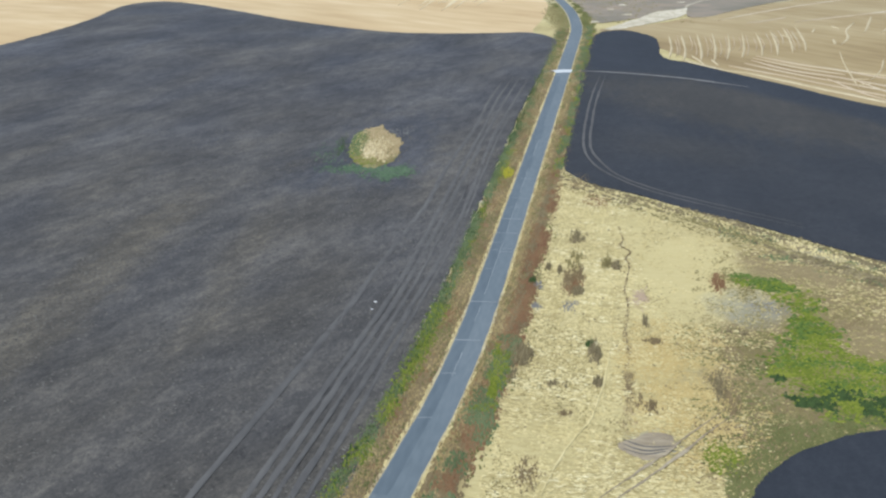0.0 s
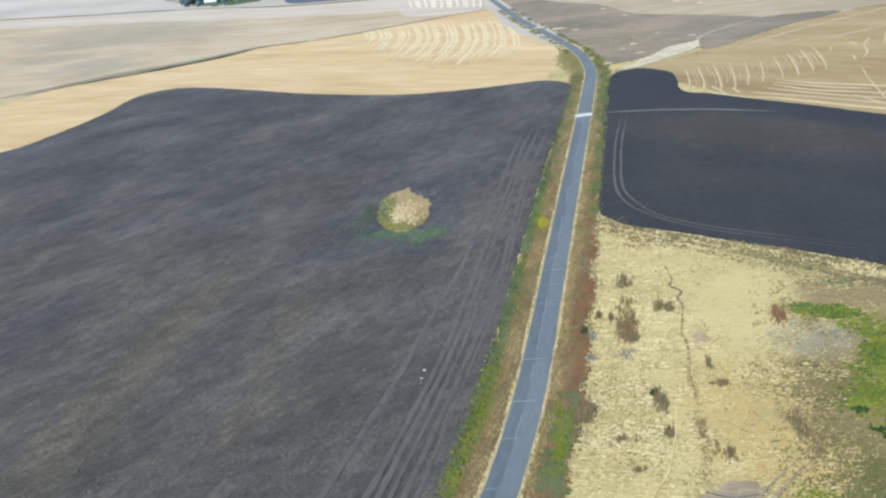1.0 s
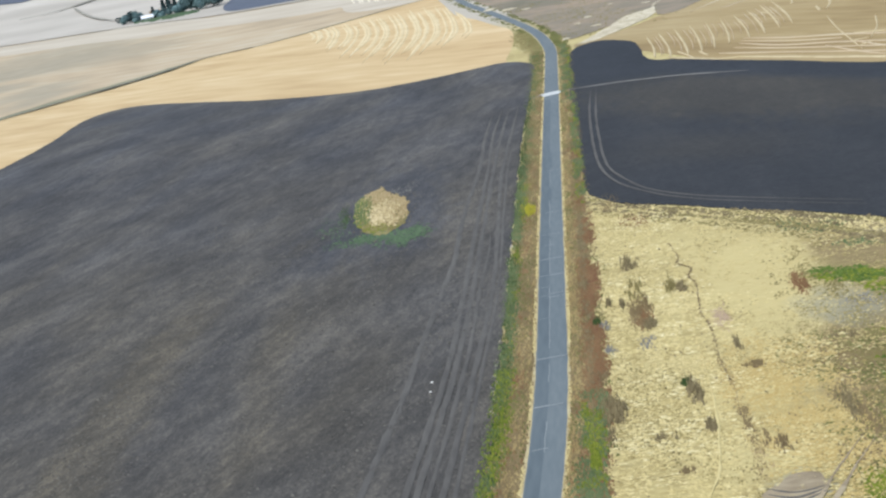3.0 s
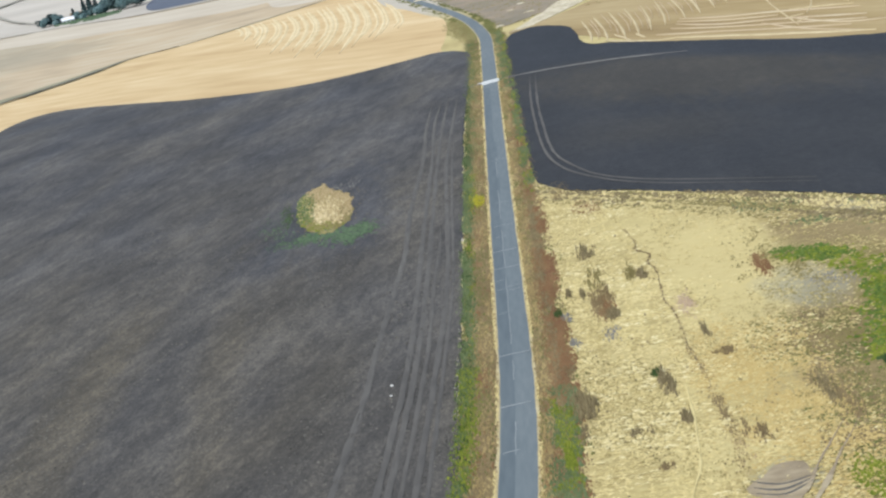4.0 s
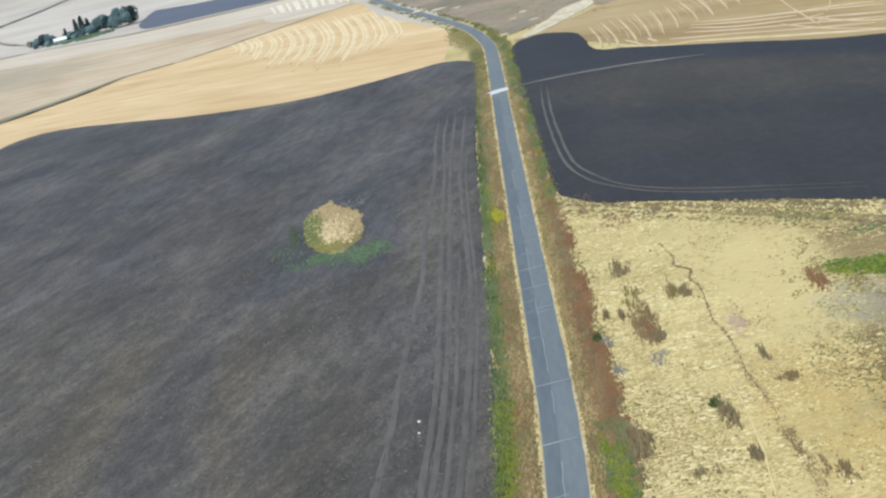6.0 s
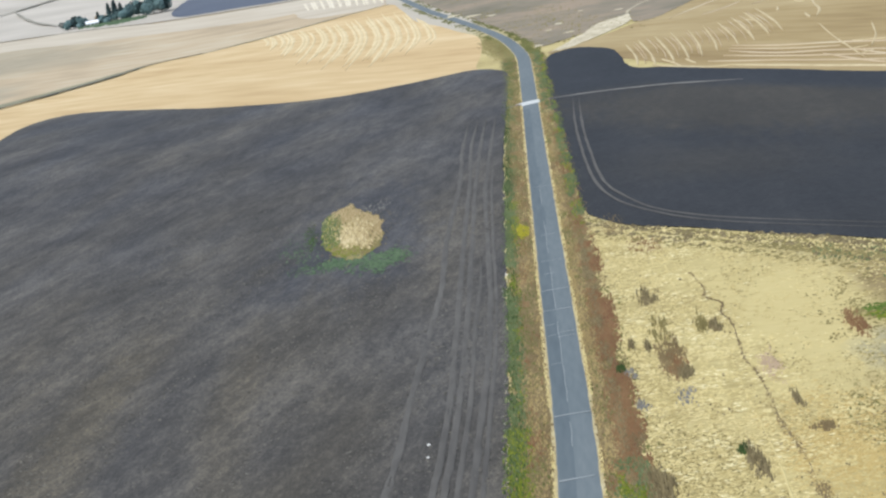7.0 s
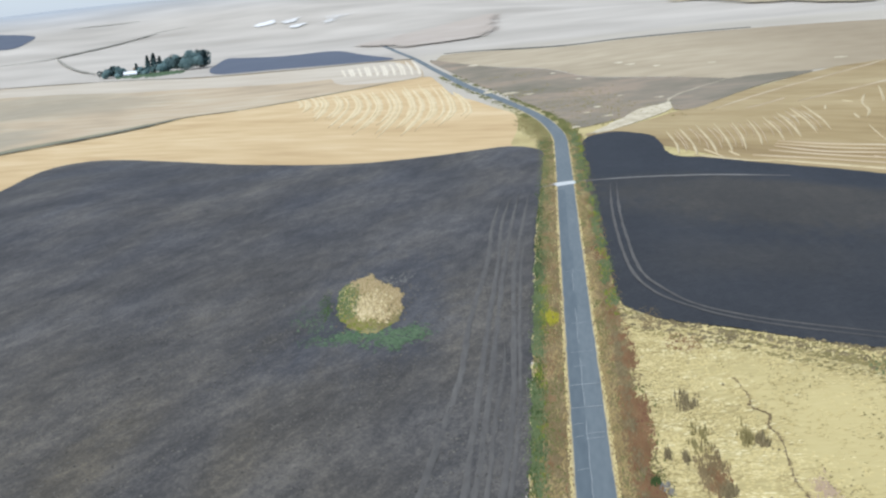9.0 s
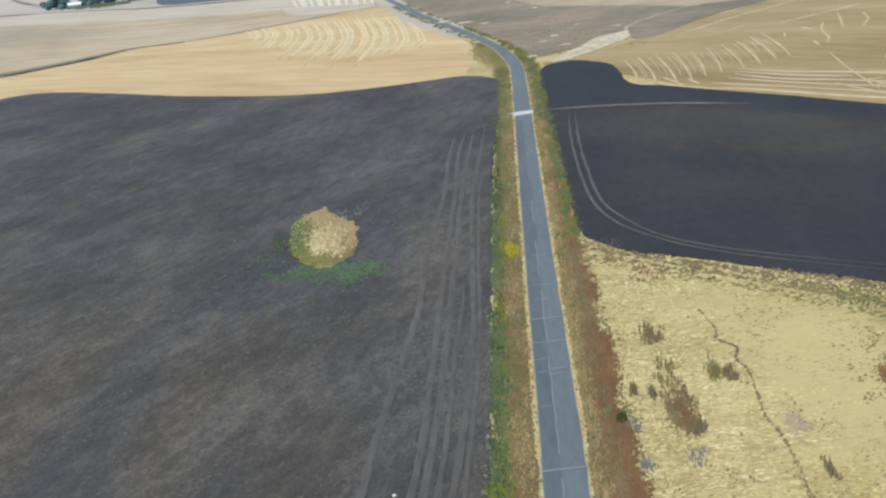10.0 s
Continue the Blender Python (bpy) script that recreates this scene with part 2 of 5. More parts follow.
RUST_BLADE = material("rust_weed", [(0.11, 0.058, 0.03), (0.20, 0.113, 0.056), (0.305, 0.195, 0.098)], grain=0.45, patch=0.16, stretch=(1.6, 0.35, 1), bump=0, per_island=0.1, patch_mix=0.65)
RED_BLADE = material("red_dock", [(0.125, 0.055, 0.034), (0.205, 0.10, 0.058)], grain=0.6, patch=0.15, bump=0, per_island=0.4)
OLIVE_BLADE = material("olive_grass", [(0.14, 0.115, 0.044), (0.215, 0.18, 0.074), (0.32, 0.275, 0.128)], grain=0.5, patch=0.16, stretch=(1, 0.6, 1), bump=0, per_island=0.1, patch_mix=0.65)
DARK_BLADE = material("dead_weed", [(0.10, 0.08, 0.042), (0.175, 0.14, 0.074), (0.29, 0.238, 0.13)], grain=0.5, patch=0.12, bump=0, per_island=0.35)
GREEN_BLADE = material("green_weed", [(0.042, 0.064, 0.026), (0.105, 0.14, 0.06), (0.195, 0.23, 0.115)], grain=0.5, patch=0.14, stretch=(1.4, 0.4, 1), bump=0, per_island=0.18, patch_mix=0.65)
LIME_BLADE = material("marsh_grass", [(0.058, 0.082, 0.009), (0.145, 0.178, 0.018), (0.265, 0.28, 0.042)], grain=0.3, patch=0.07, stretch=(0.6, 1, 1), bump=0, per_island=0.28)
OCHRE_BLADE = material("ochre_grass", [(0.185, 0.13, 0.054), (0.31, 0.235, 0.105), (0.45, 0.365, 0.19)], grain=0.45, patch=0.16, stretch=(1.6, 0.35, 1), bump=0, per_island=0.1, patch_mix=0.65)
CREEP_BLADE = material("creeping_weed", [(0.05, 0.082, 0.048), (0.085, 0.135, 0.074), (0.135, 0.19, 0.11)], grain=0.5, patch=0.09, bump=0, per_island=0.4)
YELLOW_BLADE = material("yellow_weed", [(0.25, 0.24, 0.02), (0.42, 0.38, 0.04)], grain=0.8, patch=0.3, bump=0, per_island=0.5)
GOLD_STRAW = material("golden_straw", [(0.36, 0.262, 0.10), (0.465, 0.352, 0.142), (0.56, 0.445, 0.205)], grain=1.0, patch=0.07, stretch=(0.35, 1, 1), bump=0, per_island=0.25)
OCHRE_STRAW = material("ochre_straw", [(0.30, 0.235, 0.10), (0.41, 0.335, 0.155), (0.51, 0.43, 0.225)], grain=1.0, patch=0.07, stretch=(0.35, 1, 1), bump=0, per_island=0.3)
DEEP_BLADE = material("rush", [(0.026, 0.048, 0.014), (0.06, 0.098, 0.026)], grain=0.8, patch=0.3, bump=0, per_island=0.5)
PINK_BLADE = material("pinkish_grass", [(0.36, 0.26, 0.185), (0.48, 0.37, 0.27)], grain=0.8, patch=0.3, bump=0, per_island=0.3)
MOSS_BLADE = material("moss_green_grass", [(0.045, 0.075, 0.014), (0.085, 0.135, 0.022), (0.15, 0.20, 0.045)], grain=0.4, patch=0.08, bump=0, per_island=0.35)
MOSS_OLIVE = material("olive_green_grass", [(0.072, 0.078, 0.024), (0.13, 0.132, 0.044), (0.215, 0.205, 0.082)], grain=0.4, patch=0.08, stretch=(1, 0.6, 1), bump=0, per_island=0.1, patch_mix=0.65)
TAN_BLADE = material("tan_straw", [(0.27, 0.20, 0.10), (0.37, 0.285, 0.15), (0.48, 0.385, 0.22)], grain=0.8, patch=0.3, bump=0, per_island=0.45)
CREAM_BLADE = material("cream_straw", [(0.39, 0.30, 0.148), (0.53, 0.43, 0.235), (0.69, 0.60, 0.39)], grain=1.0, patch=0.2, bump=0, per_island=0.5)
GREY_BLADE = material("grey_weed", [(0.15, 0.145, 0.14), (0.27, 0.26, 0.235)], grain=0.8, patch=0.3, bump=0, per_island=0.5)
# foliage colours lightened and blued to carry the haze over the farmstead
LEAF = material("hazed_leaf", [(0.075, 0.135, 0.14), (0.125, 0.20, 0.205), (0.185, 0.265, 0.26)], grain=0.5, patch=0.1, bump=0, per_island=0.5)
NEEDLE = material("hazed_needle", [(0.06, 0.11, 0.115), (0.10, 0.165, 0.165)], grain=0.5, patch=0.1, bump=0, per_island=0.5)
BARK = material("bark", [(0.08, 0.06, 0.04), (0.16, 0.12, 0.09)], grain=6, patch=1, bump=0.5)
STUBBLE_GOLD = material("gold_stubble", [(0.44, 0.30, 0.145), (0.545, 0.395, 0.208), (0.63, 0.49, 0.29)], grain=0.1, patch=0.022, stretch=(0.3, 1, 1), bump=0.2, turn=-27)
STUBBLE_PINK = tinted(material("pale_stubble", [(0.34, 0.27, 0.18), (0.455, 0.355, 0.235), (0.52, 0.455, 0.335)], grain=0.05, patch=0.012, stretch=(0.5, 1, 1), bump=0.1, turn=-19), (0.27, 0.235, 0.165), (0.41, 0.345, 0.25))
STUBBLE_BROWN = material("brown_stubble", [(0.232, 0.16, 0.071), (0.32, 0.235, 0.111), (0.405, 0.314, 0.167)], grain=0.22, patch=0.035, stretch=(1, 0.2, 1), bump=0.2, turn=42, patch_mix=0.6)
SWATH = material("straw_swath", [(0.41, 0.325, 0.185), (0.54, 0.445, 0.28)], grain=0.5, patch=0.1, bump=0.15, depth=0.1)
SWATH_GOLD = material("gold_swath", [(0.55, 0.425, 0.235), (0.67, 0.555, 0.35)], grain=0.12, patch=0.03, bump=0.1, depth=0.1)
STRAW_WHITE = material("bleached_swath", [(0.58, 0.51, 0.39), (0.70, 0.63, 0.51)], grain=0.12, patch=0.03, bump=0.1)
EARTH_LINE = material("dusty_earth", [(0.33, 0.285, 0.20), (0.46, 0.40, 0.29)], grain=0.4, patch=0.05, bump=0.2)
FALLOW = material("fallow", [(0.158, 0.142, 0.098), (0.228, 0.19, 0.138), (0.342, 0.255, 0.18)], grain=0.1, patch=0.016, stretch=(0.9, 1, 1), bump=0.3, patch_mix=0.65)
FAR_TAN = tinted(material("hillside_grass", [(0.31, 0.252, 0.165), (0.40, 0.328, 0.222), (0.48, 0.405, 0.285)], grain=0.05, patch=0.009, stretch=(0.7, 1, 1), bump=0.1), (0.24, 0.185, 0.115), (0.37, 0.3, 0.2))
# ploughed soil with the blue of distance haze mixed into its base colour
HAZED_SOIL = material("hazed_far_soil", [(0.083, 0.097, 0.130), (0.105, 0.12, 0.155)], grain=0.03, patch=0.01, bump=0.1)
CHALK = material("pale_bare_earth", [(0.33, 0.28, 0.19), (0.52, 0.45, 0.32), (0.66, 0.605, 0.47)], grain=0.35, patch=0.08, bump=0.3)
STUBBLE_WHITE = material("bleached_stubble", [(0.42, 0.355, 0.27), (0.48, 0.415, 0.325), (0.55, 0.49, 0.40)], grain=0.07, patch=0.015, stretch=(0.2, 1, 1), bump=0.1, turn=-19)
HILL_BROWN = feathered(material("brown_hillside", [(0.34, 0.275, 0.18), (0.405, 0.335, 0.225), (0.46, 0.39, 0.27)], grain=0.05, patch=0.01, stretch=(1, 0.5, 1), bump=0.2, turn=35))
HILL_PINK = feathered(material("pinkish_hill_shading", [(0.40, 0.335, 0.275), (0.47, 0.41, 0.35)], grain=0.02, patch=0.006, bump=0.1))
HAZE_WHITE = feathered(material("haze_white", [(0.58, 0.56, 0.53), (0.74, 0.73, 0.71), (0.84, 0.83, 0.82)], grain=0.03, patch=0.012, bump=0))
ASPHALT = material("asphalt", [(0.108, 0.131, 0.143), (0.132, 0.156, 0.168), (0.158, 0.181, 0.190)], grain=1.2, patch=0.10, stretch=(1, 0.22, 1), rough=0.8, bump=0.15, depth=0.02)
ASPHALT_DARK = material("patched_asphalt", [(0.083, 0.104, 0.118), (0.104, 0.127, 0.141), (0.127, 0.150, 0.162)], grain=0.9, patch=0.12, stretch=(1, 0.2, 1), rough=0.75, bump=0.15, depth=0.02)
SEALED = material("crack_filler", [(0.205, 0.23, 0.24), (0.31, 0.33, 0.335)], grain=3, patch=0.5, bump=0.1)
SLAB = material("worn_concrete", [(0.47, 0.48, 0.47), (0.58, 0.59, 0.58)], grain=1.5, patch=0.2, bump=0.2)
GRAVEL = material("shoulder_gravel", [(0.27, 0.22, 0.13), (0.42, 0.345, 0.19), (0.52, 0.45, 0.28)], grain=1.2, patch=0.2, bump=0.5)
PLOT = material("scraped_earth", [(0.20, 0.155, 0.10), (0.30, 0.24, 0.158), (0.42, 0.352, 0.235)], grain=0.9, patch=0.2, stretch=(0.4, 1, 1), bump=0.5)
LANE = material("dusty_lane", [(0.13, 0.125, 0.12), (0.2, 0.19, 0.175)], grain=0.6, patch=0.1, bump=0.3)
FURROW_EARTH = material("furrow_earth", [(0.11, 0.08, 0.05), (0.2, 0.15, 0.09)], grain=0.8, patch=0.2, bump=0.4)
DITCH = material("ditch_bed", [(0.035, 0.04, 0.035), (0.085, 0.088, 0.068)], grain=0.2, patch=0.03, bump=0.3)
CREEK = material("creek_weeds", [(0.22, 0.21, 0.175), (0.33, 0.305, 0.255)], grain=0.05, patch=0.01, bump=0.2)
SEDGE = material("ditch_grass", [(0.16, 0.155, 0.10), (0.27, 0.25, 0.165)], grain=0.1, patch=0.02, bump=0.3)
STONE = material("pale_stone", [(0.6, 0.58, 0.54), (0.75, 0.73, 0.7)], grain=4, patch=1, bump=0.5, depth=0.05)
WALL_PAINT = material("white_board", [(0.7, 0.7, 0.68), (0.8, 0.8, 0.78)], grain=2, patch=0.3, bump=0.1)
ROOF_TIN = material("pale_tin_roof", [(0.75, 0.77, 0.8), (0.85, 0.87, 0.9)], grain=1, patch=0.2, rough=0.4, gloss=0.5, bump=0.1)
DARK_PAINT = material("dark_timber", [(0.06, 0.055, 0.05), (0.1, 0.09, 0.08)], grain=2, patch=0.3, bump=0.1)


def land_material():
    """The open land: straw, with dull, brown and green growth where the land's attributes say so; far out, haze and
    hill shading are put into the colour.
    """
    m = material("dry_grassland", [(0.33, 0.265, 0.112), (0.45, 0.368, 0.166), (0.55, 0.468, 0.236)], grain=1.1, patch=0.06, stretch=(0.4, 1, 1), bump=0.5, depth=0.2)
    t = m.node_tree
    n, link = t.nodes, t.links.new
    shader = n["Principled BSDF"]
    colour = shader.inputs["Base Color"].links[0].from_socket
    fine = next(k for k in n if k.bl_idname == "ShaderNodeTexNoise")
    # broad noise in the far colours stands in for shading on the hills
    wide = n.new("ShaderNodeTexNoise")
    wide.inputs["Scale"].default_value, wide.inputs["Detail"].default_value = 0.0045, 7
    link(next(k for k in n if k.bl_idname == "ShaderNodeNewGeometry").outputs[0], wide.inputs["Vector"])
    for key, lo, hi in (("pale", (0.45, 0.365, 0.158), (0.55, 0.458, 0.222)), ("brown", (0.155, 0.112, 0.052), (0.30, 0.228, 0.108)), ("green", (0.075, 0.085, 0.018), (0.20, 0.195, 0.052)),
                        ("grey", (0.20, 0.19, 0.14), (0.34, 0.32, 0.22)), ("far", (0.25, 0.222, 0.188), (0.655, 0.60, 0.535)), ("far_haze", (0.29, 0.325, 0.365), (0.38, 0.41, 0.445))):
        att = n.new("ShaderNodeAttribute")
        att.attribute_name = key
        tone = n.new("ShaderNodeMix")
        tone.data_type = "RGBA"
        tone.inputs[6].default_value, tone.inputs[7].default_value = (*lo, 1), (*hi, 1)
        link((wide if key in ("far", "far_haze") else fine).outputs[0], tone.inputs[0])
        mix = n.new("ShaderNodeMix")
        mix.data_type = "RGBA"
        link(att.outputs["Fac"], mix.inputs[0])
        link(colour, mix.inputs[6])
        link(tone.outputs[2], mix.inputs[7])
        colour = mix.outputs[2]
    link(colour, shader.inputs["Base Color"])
    return m


LAND = land_material()


# ---- builders for land and growth ----
def spread(lo, hi, first, grow, centre):
    """Grid lines from lo to hi, close together round the centre and wider away from it."""
    out = [centre]
    while out[-1] < hi:
        out.append(out[-1] + first + grow * (out[-1] - centre))
    back = [centre]
    while back[-1] > lo:
        back.append(back[-1] - first - grow * (centre - back[-1]))
    return np.array(back[:0:-1] + out)


def sheet(name, outline, xs, ys, lift, mat, relief=None, step=3.0, ragged=0.0):
    """A piece of land with a curved outline, draped on the terrain."""
    ring = curve(outline, step, True)
    if ragged:
        run = np.arange(len(ring)) * step
        ring = ring + ragged * 2 * (np.stack([fbm(run / (ragged * 6), run * 0, 5), fbm(run / (ragged * 6), run * 0 + 9, 6)], 1) - 0.5)
    gx, gy = np.meshgrid(xs, ys)
    ins = inside(gx, gy, ring)
    keep = ins[:-1, :-1] | ins[1:, :-1] | ins[:-1, 1:] | ins[1:, 1:]
    need = np.zeros(gx.shape, bool)
    for a, b in ((slice(None, -1), slice(None, -1)), (slice(1, None), slice(None, -1)), (slice(None, -1), slice(1, None)), (slice(1, None), slice(1, None))):
        need[a, b] |= keep
    snap = need & ~ins
    where, _ = nearest(np.stack([gx[snap], gy[snap]], 1), ring)
    gx, gy = gx.copy(), gy.copy()
    gx[snap], gy[snap] = where[:, 0], where[:, 1]
    z = height(gx, gy) + lift
    z = np.where(snap, z - 0.7 * lift, z) if relief is None else z + np.where(snap, 0, relief(gx, gy))
    area = (gx[1:, 1:] - gx[:-1, :-1]) * (gy[1:, :-1] - gy[:-1, 1:]) - (gx[1:, :-1] - gx[:-1, 1:]) * (gy[1:, 1:] - gy[:-1, :-1])
    keep &= area > 1e-4
    index = np.cumsum(need).reshape(need.shape) - 1
    v = np.stack([gx[need], gy[need], z[need]], 1)
    f = np.stack([index[:-1, :-1][keep], index[:-1, 1:][keep], index[1:, 1:][keep], index[1:, :-1][keep]], 1)
    me = mesh(name, v, f, mat)
    if relief is None:
        x, y = v[:, 0], v[:, 1]
        up = np.stack([(height(x - 2, y) - height(x + 2, y)) / 4, (height(x, y - 2) - height(x, y + 2)) / 4, np.ones(len(v))], 1)
        me.normals_split_custom_set_from_vertices((up / np.linalg.norm(up, axis=1)[:, None]).astype(np.float32))
    return new(name, me)


def ribbon(name, line, half, lift, mat, profile=(0, 0, 0), step=3.0, ragged=0.0, seed=0, taper=0.0):
    """A strip along a line, draped on the terrain; profile gives the heights across it."""
    c = curve(line, step)
    d = np.gradient(c, axis=0)
    side = np.stack([d[:, 1], -d[:, 0]], 1) / np.hypot(*d.T)[:, None]
    k = len(profile)
    if taper:
        run = np.linspace(0, 1, len(c))
        half = half * (0.08 + 0.92 * smooth(np.minimum(run, 1 - run) / taper))
    rows = []
    for i, p in enumerate(profile):
        w = half * (2 * i / (k - 1) - 1)
        w = w * (1 + ragged * (fbm(np.arange(len(c)) * 0.35, np.full(len(c), i * 7.0 + seed), seed) - 0.5) * 2)
        q = c + side * np.broadcast_to(w, len(c))[:, None]
        rows.append(np.stack([q[:, 0], q[:, 1], height(q[:, 0], q[:, 1]) + lift + p], 1))
    v = np.stack(rows, 1).reshape(-1, 3)
    i = np.arange(len(c) - 1)[:, None] * k + np.arange(k - 1)[None]
    i = i.ravel()
    return new(name, mesh(name, v, np.stack([i, i + 1, i + 1 + k, i + k], 1), mat))


def scatter(n, x0, x1, y0, y1, seed, keep=None):
    r = np.random.RandomState(seed)
    p = np.stack([r.uniform(x0, x1, n), r.uniform(y0, y1, n)], 1)
    return p if keep is None else p[r.uniform(0, 1, n) < keep(p[:, 0], p[:, 1])]


def oval(x, y, cx, cy, rx, ry, turn=0.0, soft=0.35, seed=3):
    """1 within an uneven oval, falling to 0 at its edge."""
    c, s = math.cos(radians(turn)), math.sin(radians(turn))
    u, v = ((x - cx) * c + (y - cy) * s) / rx, (-(x - cx) * s + (y - cy) * c) / ry
    d = np.hypot(u, v) + (fbm(x * 0.45, y * 0.2, seed) - 0.5) * 0.9
    return smooth((1 + soft / 2 - d) / soft)


def tufts(name, p, size, tall, mat, blades=3, seed=0, lift=0.0, wide=0.5, lay=(1.0, 1.0)):
    """Many small ragged tussocks in one mesh: each a star of leaning blades that meet at its crown."""
    r = np.random.RandomState(seed)
    n, k = len(p), 2 * blades
    s = size * r.uniform(0.5, 1.4, n)
    base = np.column_stack([p, height(p[:, 0], p[:, 1]) + lift])
    a = r.uniform(0, 2 * np.pi, (n, 1)) + np.arange(k) * 2 * np.pi / k + r.uniform(-0.25, 0.25, (n, k))
    reach = s[:, None] * np.where(np.arange(k) % 2, wide, 1.0) * r.uniform(0.7, 1.25, (n, k))
    rim = np.stack([base[:, :1] + np.cos(a) * reach * lay[0], base[:, 1:2] + np.sin(a) * reach * lay[1], base[:, 2:] - 0.03 + 0 * a], -1)
    lean = r.normal(0, 0.22, (n, 2)) * s[:, None]
    top = np.column_stack([base[:, :2] + lean, base[:, 2] + tall * s / size * r.uniform(0.6, 1.25, n)])
    v = np.concatenate([rim, top[:, None]], 1)
    i = np.arange(n)[:, None] * (k + 1)
    f = np.stack([np.concatenate([i + q, i + (q + 1) % k, i + k], 1) for q in range(k)], 1).reshape(-1, 3)
    me = mesh(name, v.reshape(-1, 3), f, mat)
    up = np.concatenate([np.stack([np.cos(a) * 0.5, np.sin(a) * 0.5, np.ones_like(a)], -1), np.broadcast_to((0, 0, 1.1), (n, 1, 3))], 1).reshape(-1, 3)
    me.normals_split_custom_set_from_vertices((up / np.linalg.norm(up, axis=1)[:, None]).astype(np.float32))
    return me


def ground_tone(ob, rule):
    """Sets the tone of a field's ground from place to place: 0 the first tint, 1 the second."""
    me = ob.data
    co = np.zeros(len(me.vertices) * 3, np.float32)
    me.vertices.foreach_get("co", co)
    co = co.reshape(-1, 3)
    me.attributes.new("dry", "FLOAT", "POINT").data.foreach_set("value", np.clip(rule(co[:, 0], co[:, 1]), 0, 1).astype(np.float32))
    return ob


def thin_rim(ob, outline, width, seed=0):
    """Marks how thick a feathered ground cover lies: 0 at its outline, 1 further in, unevenly."""
    me = ob.data
    co = np.zeros(len(me.vertices) * 3, np.float32)
    me.vertices.foreach_get("co", co)
    p = co.reshape(-1, 3)[:, :2].astype(float)
    _, d = nearest(p, np.array(outline, float))
    wob = fbm(p[:, 0] / width * 1.3, p[:, 1] / width * 0.8, seed)
    me.attributes.new("rim", "FLOAT", "POINT").data.foreach_set("value", smooth(d / width * (0.35 + 1.3 * wob)).astype(np.float32))
    return ob


def blotch(name, cx, cy, rx, ry, step, lift, mat, label, seed, width=None):
    """A soft-edged patch of another colour on far ground."""
    ring = [(cx + rx * math.cos(a) * (1 + 0.22 * math.sin(3 * a + seed)), cy + ry * math.sin(a) * (1 + 0.18 * math.cos(2 * a + seed))) for a in np.linspace(0, 2 * math.pi, 14, endpoint=False)]
    ob = sheet(name, ring, spread(cx - 1.5 * rx, cx + 1.5 * rx, step, 0, cx), spread(cy - 1.5 * ry, cy + 1.5 * ry, step, 0, cy), lift, mat, None, step)
    return setting(thin_rim(ob, curve(ring, step, True), width or min(rx, ry) * 0.9, seed), label, "ground")


def stuff(name, me, label, category):
    return tagged(new(name, me), label, category, kind="stuff")


def setting(ob, label, category):
    return tagged(ob, label, category, kind="structure")


# ---- the ground, one sheet out to the skyline ----
ROAD = [(-48, -620), (-24, -300), (-9.7, -130), (-5.8, -84), (-3.65, -66), (-2.6, -54), (-1.5, -41), (-0.6, -22), (-0.2, 0), (-0.1, 50), (0, 110), (0.2, 180), (0.4, 225), (0.5, 285), (0.3, 322), (-1.8, 352), (-6, 388), (-13.5, 430),
        (-25, 480), (-42, 550), (-57, 613), (-82, 738), (-112, 885), (-130, 965), (-168, 1120), (-230, 1400)]
road_line = curve(ROAD, 2.0)


def road_x(y):
    return np.interp(y, road_line[:, 1], road_line[:, 0])


MARSH = curve([(44, 20), (48, 23.7), (56, 16.5), (57.3, 5), (60, -7.5), (65, -17), (78, -22), (80, -36), (68, -35), (62, -33), (57.9, -34.5), (53.8, -31), (49.7, -25), (47.7, -20), (51, -11), (54, 1), (51.6, 14)], 2.0, True)


def marsh(x, y, soft=3.0):
    """1 within the green marsh, falling off unevenly at its edge."""
    _, d = nearest(np.stack([x.ravel(), y.ravel()], 1), MARSH)
    d = np.where(inside(x, y, MARSH), d.reshape(x.shape), -d.reshape(x.shape)) + (fbm(x * 0.22, y * 0.2, 58) - 0.5) * 8
    return smooth((d + soft * 0.4) / soft)


